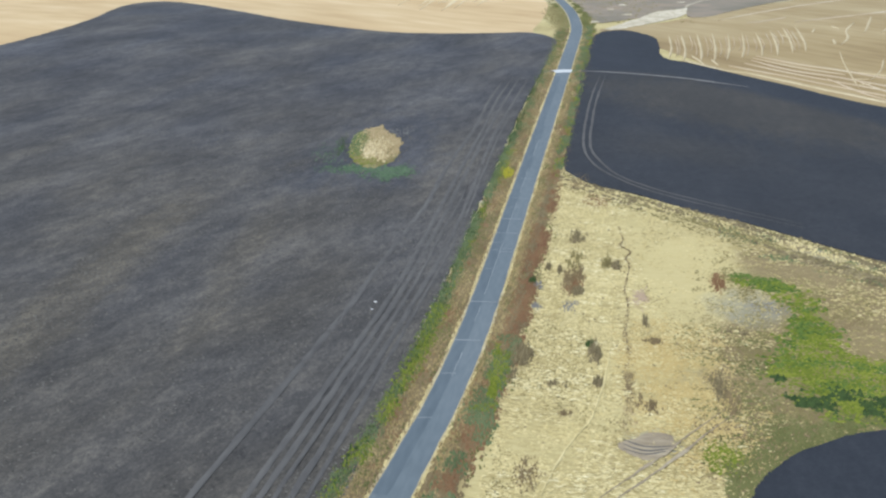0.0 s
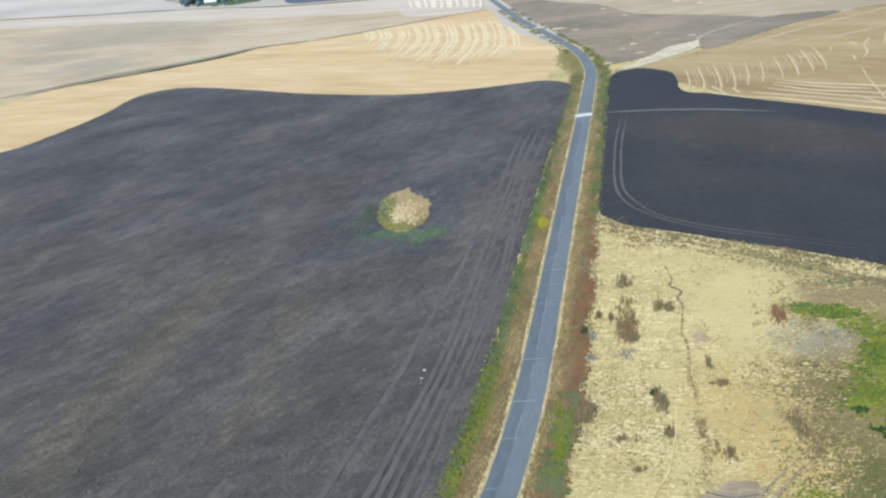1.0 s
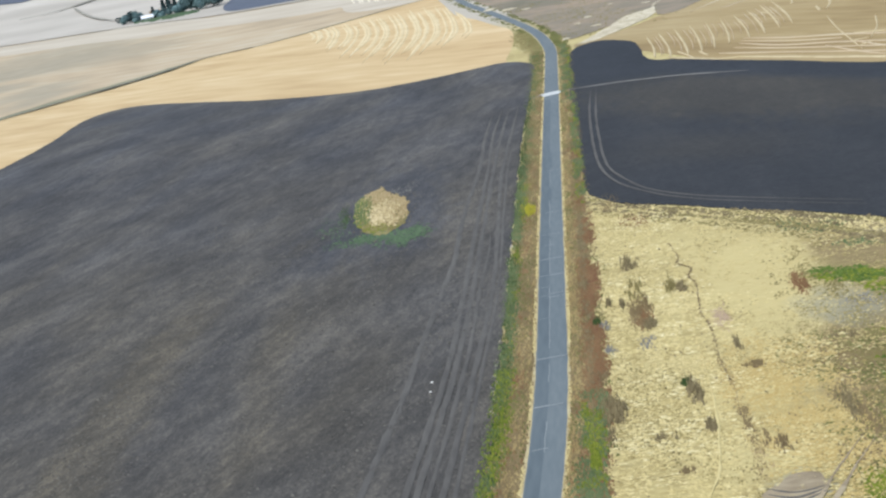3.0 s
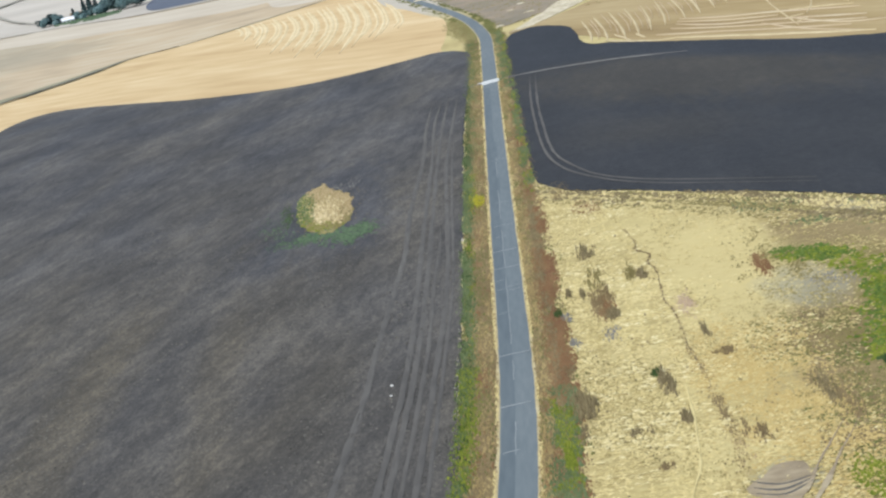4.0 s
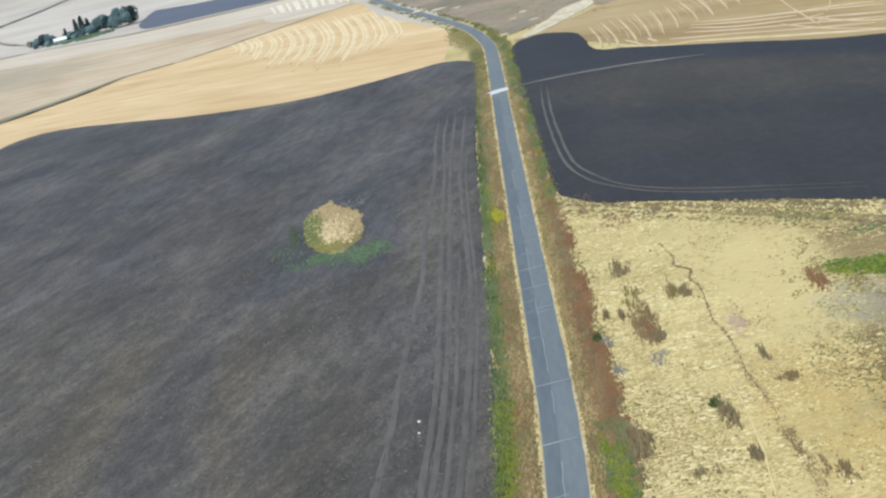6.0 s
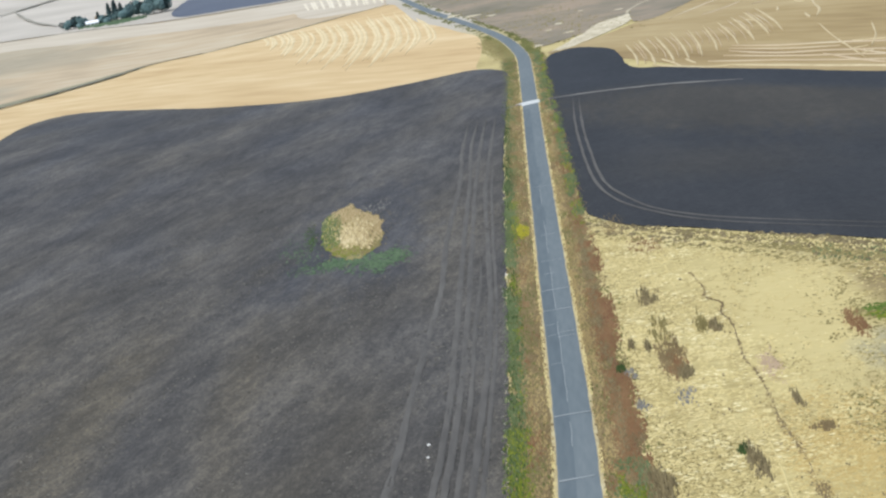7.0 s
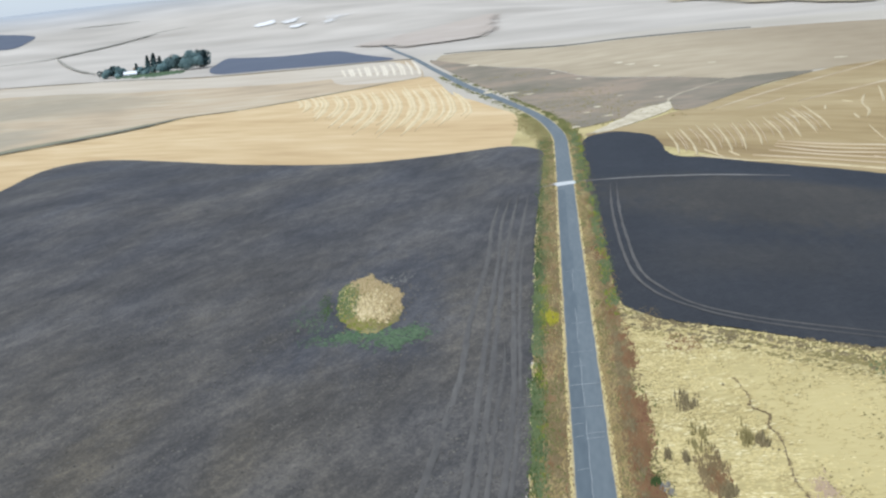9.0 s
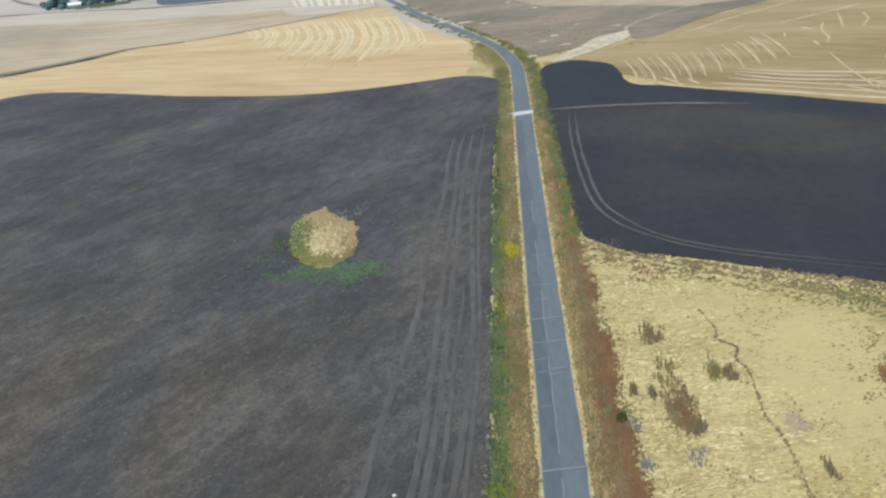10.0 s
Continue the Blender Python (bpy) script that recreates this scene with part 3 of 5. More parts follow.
def ground_sheet():
    xs = spread(-4700, 4700, 1.0, 0.035, 34)
    ys = spread(-1500, 4800, 1.2, 0.022, 0)
    gx, gy = np.meshgrid(xs, ys)
    z = height(gx, gy)
    near = smooth((260 - np.hypot(gx - 30, gy)) / 80)
    z = z + near * ((fbm(gx * 0.5, gy * 0.5, 5) - 0.5) * 0.18 + (vnoise(gx * 0.08, gy * 0.08, 9) - 0.5) * 0.25) - 0.06
    gap = np.abs(gx - road_x(gy))
    z = np.where(gap < 6, height(gx, gy) - 0.12, z)
    ny, nx = gx.shape
    i = (np.arange(ny - 1)[:, None] * nx + np.arange(nx - 1)[None]).ravel()
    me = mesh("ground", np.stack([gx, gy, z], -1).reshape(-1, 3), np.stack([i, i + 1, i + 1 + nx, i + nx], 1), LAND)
    r = np.hypot(gx, gy - 200)
    wob = fbm(gx * 0.12, gy * 0.06, 21)
    pale = np.maximum(oval(gx, gy, 35, 26, 11.5, 29, 8, 1.2, 4), 0.6 * oval(gx, gy, 29, 0, 5, 16, 0, 1.0, 6))
    side = gx - road_x(gy)
    verge = smooth((7.9 + 3.2 * (fbm(gy * 0.16, gx * 0.3, 24) - 0.5) - np.abs(side)) / 0.9) * (gy < 330)
    low_right = oval(gx, gy, 51, -40, 14, 31, 10, 1.0, 8)
    brown = np.clip(verge * 0.9 + low_right + 0.95 * smooth((gx - 35.5 - 8 * smooth((gy + 8) / 20) + 9 * (wob - 0.5)) / 8) * (gx < 120) * (gy < 110) * (gy > -160), 0, 1)
    green = np.clip(0.6 * marsh(gx, gy, 6.0) + 0.4 * marsh(gx, gy, 18.0) + 0.8 * oval(gx, gy, 38, -49, 3, 4, 0, 0.6, 14) + 0.5 * oval(gx, gy, -9, 368, 7, 42, 8, 0.5, 15)
                    + 0.4 * smooth((9 - np.abs(side)) / 3) * (gy > 225) * (gy < 420), 0, 1)
    band = np.clip(1 - np.abs((gy - (98 - 0.93 * gx)) - 0) / 12, 0, 1) * (gx > 10) * (gy < 92) * smooth((wob - 0.35) / 0.3)
    grey = np.clip(band * 0.8 + 0.7 * oval(gx, gy, 46, 6, 6, 8, 0, 0.7, 16) + oval(gx, gy, 28.5, -47, 4.2, 3.6, 0, 0.3, 17), 0, 1)
    # distance haze put into the colour: paler far out, blue-grey on the hills
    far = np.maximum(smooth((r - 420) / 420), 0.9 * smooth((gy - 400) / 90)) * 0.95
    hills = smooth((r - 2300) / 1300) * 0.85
    for key, val in (("pale", pale), ("brown", brown), ("green", green), ("grey", grey), ("far", far), ("far_haze", hills)):
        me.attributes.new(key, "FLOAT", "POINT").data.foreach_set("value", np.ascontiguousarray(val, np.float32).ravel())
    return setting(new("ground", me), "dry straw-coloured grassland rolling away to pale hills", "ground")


ground_sheet()


# ---- fields ----
def clods(x, y):
    rows = (vnoise(x * 0.55 + 0.08 * y, y * 0.13, 31) - 0.5) * 0.14
    lumps = (vnoise(x * 1.7, y * 1.1, 33) - 0.5) * 0.17
    swell = (fbm(x * 0.03, y * 0.015, 35) - 0.5) * 0.5
    return np.maximum(rows + lumps + swell * 0.4, -0.12)


def fine_tilth(x, y):
    return (vnoise(x * 0.5, y * 0.5, 41) - 0.5) * 0.06 + (vnoise(x * 0.06, y * 0.06, 42) - 0.5) * 0.15


WEST_FIELD = [(-6.3, 289), (-9.7, 301), (-19, 311), (-30, 308), (-45, 301), (-61, 295), (-74, 292), (-91, 293.5), (-105, 298), (-130, 309), (-161, 333), (-188, 356), (-206, 366), (-216, 358), (-217, 338), (-212, 310), (-206, 280), (-205, 250), (-210, 215), (-222, 200), (-250, 170),
              (-330, 120), (-345, -160), (-40, -160), (-20, -118), (-10.4, -67), (-9.0, -46), (-8.6, -15), (-8.5, 25), (-8.6, 75), (-8.6, 113), (-8.5, 169), (-6.6, 250)]
EAST_FIELD = [(6.8, 222), (7.9, 163), (8.0, 109), (8.3, 95), (10, 89), (13.5, 83), (18.5, 78), (28, 72), (39, 63), (48, 57), (58, 49), (69, 39.5), (80, 31), (105, 14), (150, -8), (220, -30), (260, 40), (200, 120), (150, 150), (106, 180), (91, 194), (78, 210), (62, 228), (46, 247),
              (38, 255), (35.4, 268), (35.6, 286), (34, 303), (29, 315), (22, 324), (15, 322), (10, 314), (7.8, 290), (6.9, 250)]
CORNER_FIELD = [(41, -60), (43, -54), (46, -49), (50, -44.5), (56, -40), (62, -37), (75, -33), (110, -30), (160, -60), (160, -150), (45, -150), (40, -90)]

def west_tone(x, y):
    drift = oval(x, y, -73, -8, 6, 52, 2, 1.2, 51) + 0.5 * oval(x, y, -50, 10, 3.5, 40, 6, 1.2, 52) + 0.4 * oval(x, y, -100, 60, 8, 50, 10, 1.2, 53)
    # darker soil round the grass island; the shade at its right is painted in
    cool = oval(x, y, -39, 99, 12, 27, 8, 1.0, 57)
    ring = oval(x, y, -42.6, 104, 16, 40, 0, 0.9, 91)
    # bluer beyond y = 70: distance haze and sky sheen put into the soil colour
    return 0.50 - 0.4 * cool - 0.35 * ring + 0.12 * smooth((100 - y) / 150) - 0.28 * smooth((y - 70) / 130) + 0.5 * drift + 0.75 * (fbm(x * 0.06 - y * 0.01, y * 0.028, 54) - 0.5)


def east_tone(x, y):
    out = (x - 46) * 0.745 + (y - 247) * 0.667
    dark = np.maximum(smooth((out + 26) / 12), smooth((y - 222) / 14) * (x < 60))
    return (0.2 + 1.1 * oval(x, y, 60, 176, 52, 24, -45, 1.5, 55) + 0.35 * oval(x, y, 40, 120, 22, 12, -45, 1.5, 155) + 0.3 * (fbm(x * 0.02, y * 0.05, 56) - 0.5)) * (1 - dark)


ground_tone(setting(sheet("field_west", WEST_FIELD, spread(-345, 0, 0.6, 0.004, -20), spread(-160, 370, 0.7, 0.004, -10), 0.2, SOIL, clods, 0.8, 0.5), "dark ploughed field of cloddy grey-black soil beside the road", "field"), west_tone)
ground_tone(setting(sheet("field_east", EAST_FIELD, spread(5, 262, 0.9, 0.004, 20), spread(-32, 330, 1.0, 0.004, 80), 0.2, SOIL_DARK, fine_tilth, 0.8, 0.45), "smooth dark tilled field with rounded corners", "field"), east_tone)
ground_tone(setting(sheet("field_corner", CORNER_FIELD, spread(38, 162, 0.9, 0.01, 50), spread(-152, -28, 0.9, 0.01, -45), 0.16, SOIL_DARK, fine_tilth, 0.8, 0.4), "dark tilled corner field below the green marsh", "field"), lambda x, y: 0 * x)
GOLD = [(-18.8, 322), (-17.5, 350), (-17.6, 391), (-20.5, 425), (-30, 456), (-44, 505), (-55, 535), (-62, 565), (-79, 665), (-92, 722), (-118, 706), (-150, 672), (-175, 640), (-205, 606), (-236, 592), (-250, 545), (-272, 512), (-290, 472), (-305, 420), (-300, 330), (-275, 170), (-250, 160), (-216, 192), (-202, 213), (-197, 250), (-198, 280), (-204, 310), (-208, 338), (-204, 353), (-190, 347), (-165, 326), (-135, 304), (-105, 291), (-74, 286), (-45, 294), (-20, 304)]
setting(sheet("field_gold", GOLD, spread(-310, -10, 2.5, 0, -10), spread(170, 730, 3.0, 0, 170), 0.06, STUBBLE_GOLD, None, 4.0), "golden cut stubble field behind the ploughed land", "field")
ground_tone(setting(sheet("field_pale", [(-95, 728), (-118, 708), (-150, 674), (-175, 642), (-205, 608), (-236, 594), (-250, 547), (-272, 514), (-290, 474), (-306, 420), (-330, 330), (-420, 330), (-700, 800), (-830, 1195), (-610, 1082), (-460, 1032), (-345, 976), (-255, 963), (-150, 948), (-128, 933)],
              spread(-840, -90, 8, 0, -90), spread(320, 1200, 8, 0, 320), 0.10, STUBBLE_PINK, None, 8.0), "pale pinkish stubble field across the ditch", "field"), lambda x, y: np.clip(sum(g * oval(x, y, cx, cy, rx, ry, 0, 1.0, 120 + rx) for cx, cy, rx, ry, g in ((-452, 835, 70, 110, 0.8), (-370, 770, 60, 70, 0.7), (-438, 724, 34, 40, 1.0), (-408, 622, 30, 34, 1.0), (-345, 560, 22, 50, 0.9), (-318, 512, 14, 40, 0.9))), 0, 1))
setting(sheet("field_bleached", [(-815, 1190), (-610, 1080), (-460, 1029), (-345, 973), (-255, 960), (-155, 944), (-140, 905), (-180, 830), (-260, 845), (-360, 880), (-500, 930), (-700, 1010)], spread(-820, -130, 8, 0, -130), spread(820, 1195, 8, 0, 820), 0.25, STUBBLE_WHITE, None, 8.0, 12.0), "bleached stubble band along the farm lane", "field")
setting(sheet("field_swathed", [(-196, 946), (-141, 925), (-97, 740), (-119, 722), (-168, 768)], spread(-200, -90, 5, 0, -90), spread(715, 950, 5, 0, 715), 0.4, STUBBLE_WHITE, None, 8.0), "bleached stubble field with mown swaths", "field")
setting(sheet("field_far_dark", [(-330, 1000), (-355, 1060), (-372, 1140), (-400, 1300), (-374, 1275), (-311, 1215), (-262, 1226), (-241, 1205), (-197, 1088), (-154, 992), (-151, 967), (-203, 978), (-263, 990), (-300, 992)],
              spread(-410, -145, 6, 0, -145), spread(960, 1310, 6, 0, 960), 0.3, HAZED_SOIL, None, 10.0), "far dark ploughed field beside the farmstead", "field")
ground_tone(setting(sheet("field_hillside", [(-95, 950), (-52, 925), (13, 850), (59, 838), (118, 800), (153, 780), (330, 700), (330, 600), (135, 485), (90, 486), (68, 520), (24, 568), (8, 618), (-10, 668), (-39, 722), (-100, 890)],
              spread(-100, 335, 7, 0, -100), spread(480, 955, 7, 0, 480), 0.2, FAR_TAN, None, 8.0), "tan hillside of dry cut grass", "field"), lambda x, y: smooth((x - 20 + 0.12 * (y - 600) + 90 * (fbm(x * 0.008, y * 0.005, 31) - 0.5)) / 190))
setting(sheet("field_fallow", [(-106, 900), (-39, 717), (-10, 663), (8, 614), (24, 564), (68, 516), (90, 484), (84, 467), (56, 425), (50, 396), (27, 364), (9, 347), (5, 365), (-1, 395), (-8, 432), (-19, 482), (-36, 552), (-51, 614), (-76, 738)],
              spread(-110, 95, 3, 0, -110), spread(340, 905, 4, 0, 340), 0.3, FALLOW, None, 6.0), "grey-brown fallow field beside the road bend", "field")
setting(sheet("field_strip", [(55, 424), (90, 482), (132, 480), (98, 434), (60, 369), (51, 369)], spread(45, 140, 3, 0, 45), spread(360, 490, 3, 0, 360), 0.36, FALLOW, None, 4.0), "narrow dark fallow strip", "field")
setting(sheet("field_swaths_east", [(10, 324), (25, 338), (37, 349), (50, 366), (98, 431), (135, 479), (260, 600), (480, 600), (480, 60), (240, 0), (120, 120), (30, 290)], spread(8, 482, 3, 0.01, 8), spread(0, 605, 4, 0, 0), 0.06, STUBBLE_BROWN, None, 4.0), "brownish stubble hillside with curved straw swaths", "field")
setting(sheet("bare_patch", [(13, 327), (20, 343), (27, 362), (36, 388), (45, 397), (52, 402), (50.5, 385), (46, 369), (38, 355), (30, 343), (19, 328)], spread(8, 58, 1.0, 0, 8), spread(320, 412, 1.4, 0, 320), 0.42, CHALK, None, 1.0, 1.5), "pale bare earth patch at the field's corner", "ground")
# shading of the slope beyond the road, painted as a pinkish sheet
RIM = [(-260, 1310), (-223, 1580), (-164, 1733), (-64, 1894), (-45, 1227), (-116, 1120), (-160, 1078)]
setting(thin_rim(sheet("pink_hill_shading", RIM, spread(-270, -30, 12, 0, -270), spread(1060, 1900, 16, 0, 1060), 1.6, HILL_PINK, None, 20.0, 12.0), curve(RIM, 8, True), 60, 102), "pinkish hill shading painted beyond the road", "field")
RIM = [(199, 2140), (209, 1436), (274, 1221), (336, 1090), (380, 1200), (330, 1600), (300, 2140)]
setting(thin_rim(sheet("field_dark_rise", RIM, spread(190, 400, 12, 0, 190), spread(1080, 2150, 18, 0, 1080), 2.0, HILL_BROWN, None, 20.0, 12.0), curve(RIM, 8, True), 60, 103), "dark brown rise on the skyline", "field")
for x, y, rx, ry in ((-58, 768, 5, 12), (-36, 541, 5, 9), (-24, 522, 6, 8), (-13, 506, 3.5, 6), (50, 429, 3, 4), (44, 631, 3.5, 9), (50, 614, 4, 7), (64, 588, 3, 7), (160, 536, 5, 6), (95, 573, 3, 6), (16, 563, 2.5, 6), (1, 615, 2.5, 6), (20, 415, 3, 5), (23, 377, 3.5, 4), (14, 397, 2.5, 4), (33, 454, 2, 4), (8, 350, 2.5, 5)):
    ring = [(x + 0.8 * rx * math.cos(a) * (1 + 0.35 * math.sin(3 * a + x)), y + 0.6 * ry * math.sin(a)) for a in np.linspace(0, 2 * math.pi, 10, endpoint=False)]
    setting(sheet("chalk_patch", ring, spread(x - 9, x + 9, 0.9, 0, x), spread(y - 16, y + 16, 1.2, 0, y), 0.45, CHALK, None, 0.8, 2.2), "small pale chalky patch on fallow ground", "ground")
for i, (line, half) in enumerate((([(-811, 1533), (-779, 1579), (-772, 1692), (-780, 1915), (-781, 2173), (-743, 2243)], 7), ([(-1092, 2490), (-1020, 2525), (-942, 2531)], 9), ([(-769, 1638), (-620, 1344), (-508, 1153)], 3.5))):
    setting(ribbon("creek_line", line, half * 0.7, 1.6, CREEK, (0, 0.5, 0.7, 0.5, 0), 14, 0.9, 171 + i, 0.25), "dark weedy creek line across the far fields", "creek")
setting(sheet("far_field_dark", [(-1240, 2390), (-1119, 2346), (-1040, 2128), (-1001, 1999), (-1012, 1956), (-1150, 2080)], spread(-1260, -990, 15, 0, -990), spread(1940, 2420, 15, 0, 1940), 2.0, HAZED_SOIL, None, 40), "far dark field under the hills", "field")
# bright haze and cloud light on the hill, painted as white ground patches
for i, (cx, cy, rx, ry) in enumerate(((-545, 2125, 30, 75), (-492, 2120, 26, 60), (-455, 2000, 24, 50), (-400, 2060, 70, 150))):
    blotch("haze_patch", cx, cy, rx, ry, 6, 1.5 + 0.2 * i, HAZE_WHITE, "bright haze painted white on the far hillside", 110 + i, rx * (1.0 if i < 3 else 1.6))
# ---- ditch, farm lane, hedge line, wheel tracks ----
setting(ribbon("ditch_bank", [(-330, 385), (-302, 440), (-284, 485), (-266, 515), (-249, 548), (-236, 592), (-205, 606)], 8.0, 0.14, SEDGE, (0, 0.3, 0.2, 0.3, 0), 5, 0.8, 3, 0.4), "grassy bank along the ditch", "ditch")
setting(ribbon("ditch_bank", [(-222, 598), (-205, 606), (-175, 641), (-150, 673), (-118, 707), (-92, 722)], 1.8, 0.3, SEDGE, (0, 0.2, 0), 5, 0.8, 9, 0.3), "low brown bank between stubble fields", "ditch")
setting(ribbon("ditch", [(-310, 400), (-290, 445), (-279, 465), (-264, 490), (-250, 520), (-242, 547), (-233, 583), (-205, 604)], 2.6, 0.6, DITCH, (0.1, -0.1, 0.1), 4, 0.7, 5, 0.5), "dark wet ditch between stubble fields", "ditch")
setting(ribbon("farm_lane", [(-815, 1193), (-609, 1090), (-460, 1036), (-346, 980), (-255, 967), (-199, 960), (-149, 953), (-126, 940)], 3.0, 0.4, FALLOW, (0, 0, 0), 10, 0.6, 2), "narrow lane leading to the farmstead", "lane")
setting(ribbon("field_edge", [(-98, 956), (-52, 929), (13, 852), (59, 840), (118, 802), (153, 780)], 2.2, 0.5, DITCH, (0, 0.6, 0), 8, 0.8, 4, 0.3), "dark weedy edge between far fields", "hedge")
setting(ribbon("field_lane", [(-7.5, 221.5), (-3, 223.4)], 1.0, 0.2, LANE, (-0.1, 0, 0, 0, -0.1), 1, 0.5, 8), "dusty lane end beside the crossing", "lane")
setting(ribbon("field_lane", [(4, 225.5), (14, 225.5), (22, 224.5), (31, 222.3), (42, 218.5), (54, 212), (64, 206)], 1.0, 0.36, LANE, (-0.1, 0.0, 0.02, 0.0, -0.1), 2, 0.6, 7, 0.3), "dusty lane across the tilled field", "lane")
TRACKS = [
    ([(-30, -95), (-23.5, -10), (-22.6, 12), (-21.2, 40), (-20.4, 60), (-20.7, 89), (-19.4, 135), (-19.9, 167), (-19, 205)], 0.55),
    ([(-23, -95), (-17.6, -10), (-16.9, 12), (-16.9, 40), (-17.1, 88), (-16.9, 134), (-17.4, 172), (-16, 210)], 0.5),
    ([(-21, -95), (-16.2, -10), (-15.4, 14), (-15.2, 40), (-15.3, 87), (-15.5, 110), (-15.3, 133), (-14.9, 171), (-13.6, 212)], 0.5),
    ([(-18.6, -85), (-14.2, 0), (-13.8, 37), (-13.2, 60), (-13.6, 75)], 0.35),
    ([(-17, -95), (-12.4, 0), (-11.3, 40), (-12.2, 86), (-12.9, 110), (-12.9, 132), (-11.9, 170), (-10.6, 214)], 0.5),
    ([(-14.6, -92), (-11.2, 0), (-10.2, 40), (-11.1, 86), (-11.5, 131), (-10.6, 160)], 0.35),
]
for i, (line, half) in enumerate(TRACKS):
    setting(ribbon("wheel_track", line, half * 1.0, 0.30, SOIL_RUT, (-0.08, 0.02, -0.03, 0.02, -0.08), 1.2, 0.35, 11 + i, 0.12), "pale pressed wheel track along the ploughed field", "track")
for i, off in enumerate((0.0, 1.9)):
    line = [(13.9 + off, 221), (12.2 + off, 185), (11.7 + off, 150), (12.4 + off, 117), (15.9 + off, 98.5 + off), (22.9, 85 + off * 1.5), (31.5, 75.2 + off * 1.5), (43, 66.6 + off * 1.5), (62, 54 + off * 1.5)]
    setting(ribbon("wheel_track", line, 0.35, 0.33, SOIL_RUT, (-0.06, 0.0, -0.06), 1.2, 0.5, 31 + i, 0.2), "curved wheel track round the field's headland", "track")
for i, line in enumerate(([(20.5, -65), (24, -59.3), (29.2, -51.6), (33.8, -43.8), (39.4, -35)], [(22, -66), (25.4, -60.3), (30.6, -52.6), (35.2, -44.8), (40.4, -36.4)], [(13.5, -75), (15, -62), (17.5, -50), (20.5, -40), (22.3, -22), (22.6, 0)])):
    setting(ribbon("grass_track", line, 0.24 if i < 2 else 0.15, 0.17, PLOT if i < 2 else STRAW_BLADE, (-0.08, 0.02, -0.08), 0.7, 1.3, 41 + i, 0.45), "pale track pressed into the dry grass", "track")

setting(sheet("bare_plot", [(24.7, -47.6), (26.6, -45.3), (28.8, -43.3), (31.2, -43.4), (32.3, -44.6), (32.4, -46.9), (30.8, -49.6), (29.2, -51.2), (27.2, -50.6), (25.6, -49.4)], spread(22, 35, 0.5, 0, 22), spread(-53, -41, 0.5, 0, -53), 0.12, PLOT, None, 0.5, 1.3), "bare grey-brown earth scraped in the meadow", "ground")
for i, dy in enumerate((0.0, 1.4, 2.6)):
    setting(ribbon("rut", [(25, -46.5 - dy), (28, -48 - dy * 0.8), (31.5, -47.3 - dy * 0.4)], 0.2, 0.2, SOIL_RUT, (-0.1, 0, -0.1), 0.6, 0.6, 160 + i, 0.3), "dark wheel rut in bare earth", "track")

# ---- straw swaths on the stubble ----
def swath(line, half, seed, mat=SWATH, lift=0.2):
    return setting(ribbon("straw_swath", line, half, lift, mat, (-0.15, 0.08, 0.14, 0.08, -0.15), 2.5, 0.6, seed, 0.2), "raised swath of pale cut straw on stubble", "swath")


CHEVRON_TOP = [(-174.7, 645), (-167, 656), (-154, 658), (-140, 657), (-127.7, 660), (-114.4, 660), (-101.3, 661), (-88, 657), (-71.2, 624), (-51, 531)]
CHEVRON_BEND = [(-165, 619), (-149, 592), (-130.6, 562), (-114.3, 538), (-99.4, 517), (-86.3, 505), (-73.8, 494), (-62.2, 487), (-50.6, 477), (-39.2, 463)]
CHEVRON_FOOT = [(-153.6, 560), (-135.6, 500), (-121.2, 450), (-106.8, 417), (-93.8, 391), (-81.9, 373), (-71.3, 360), (-61.1, 356), (-51.5, 356), (-41.2, 358)]
for k in range(27):
    u = k / 3 + 0.1 * math.sin(k * 2.3)
    a, b, c = (np.array([np.interp(u, range(10), [p[i] for p in q]) for i in (0, 1)]) for q in (CHEVRON_TOP, CHEVRON_BEND, CHEVRON_FOOT))
    a = b + (a - b) * (0.9 + 0.1 * math.sin(k * 2.9))
    c = b + (c - b) * (0.82 + 0.18 * math.sin(k * 1.7)) * (1 - 0.6 * max(0.0, u - 6) / 3)
    swath([a, a * 0.5 + b * 0.5 + (0.8, 0), a * 0.15 + b * 0.85, b * 0.85 + c * 0.15, b * 0.5 + c * 0.5 + (0.8, 0), c], (1.25 + 0.35 * math.sin(k * 3.1)) * (0.75 if u > 7 else 1), 50 + k, SWATH_GOLD)
RIB_TOP = [(39.8, 310), (45.4, 313), (52.3, 316), (58.7, 315), (64.8, 312), (70.5, 314), (76, 314), (82, 320), (88, 326), (94, 333)]
RIB_FOOT = [(38.9, 258), (44.3, 250), (50.6, 247), (55.5, 250), (60.2, 253), (65.8, 257), (73.2, 259), (79, 262), (85, 266), (91, 270)]
for k in range(28):
    u = k / 3 + 0.1 * math.sin(k * 1.9)
    a, b = (np.array([np.interp(u, range(10), [p[c] for p in q]) for c in (0, 1)]) for q in (RIB_TOP, RIB_FOOT))
    if k % 3:
        a, b = a + (b - a) * (0.12 + 0.1 * math.sin(k * 2.7)), a + (b - a) * (0.8 + 0.15 * math.sin(k * 1.3))
    swath([a, a * 0.67 + b * 0.33 + (0.7, 0), a * 0.33 + b * 0.67 + (0.9, 0), b], 0.42 if k % 3 == 0 else 0.17, 310 + k, SWATH if k % 3 == 0 else STUBBLE_PINK)
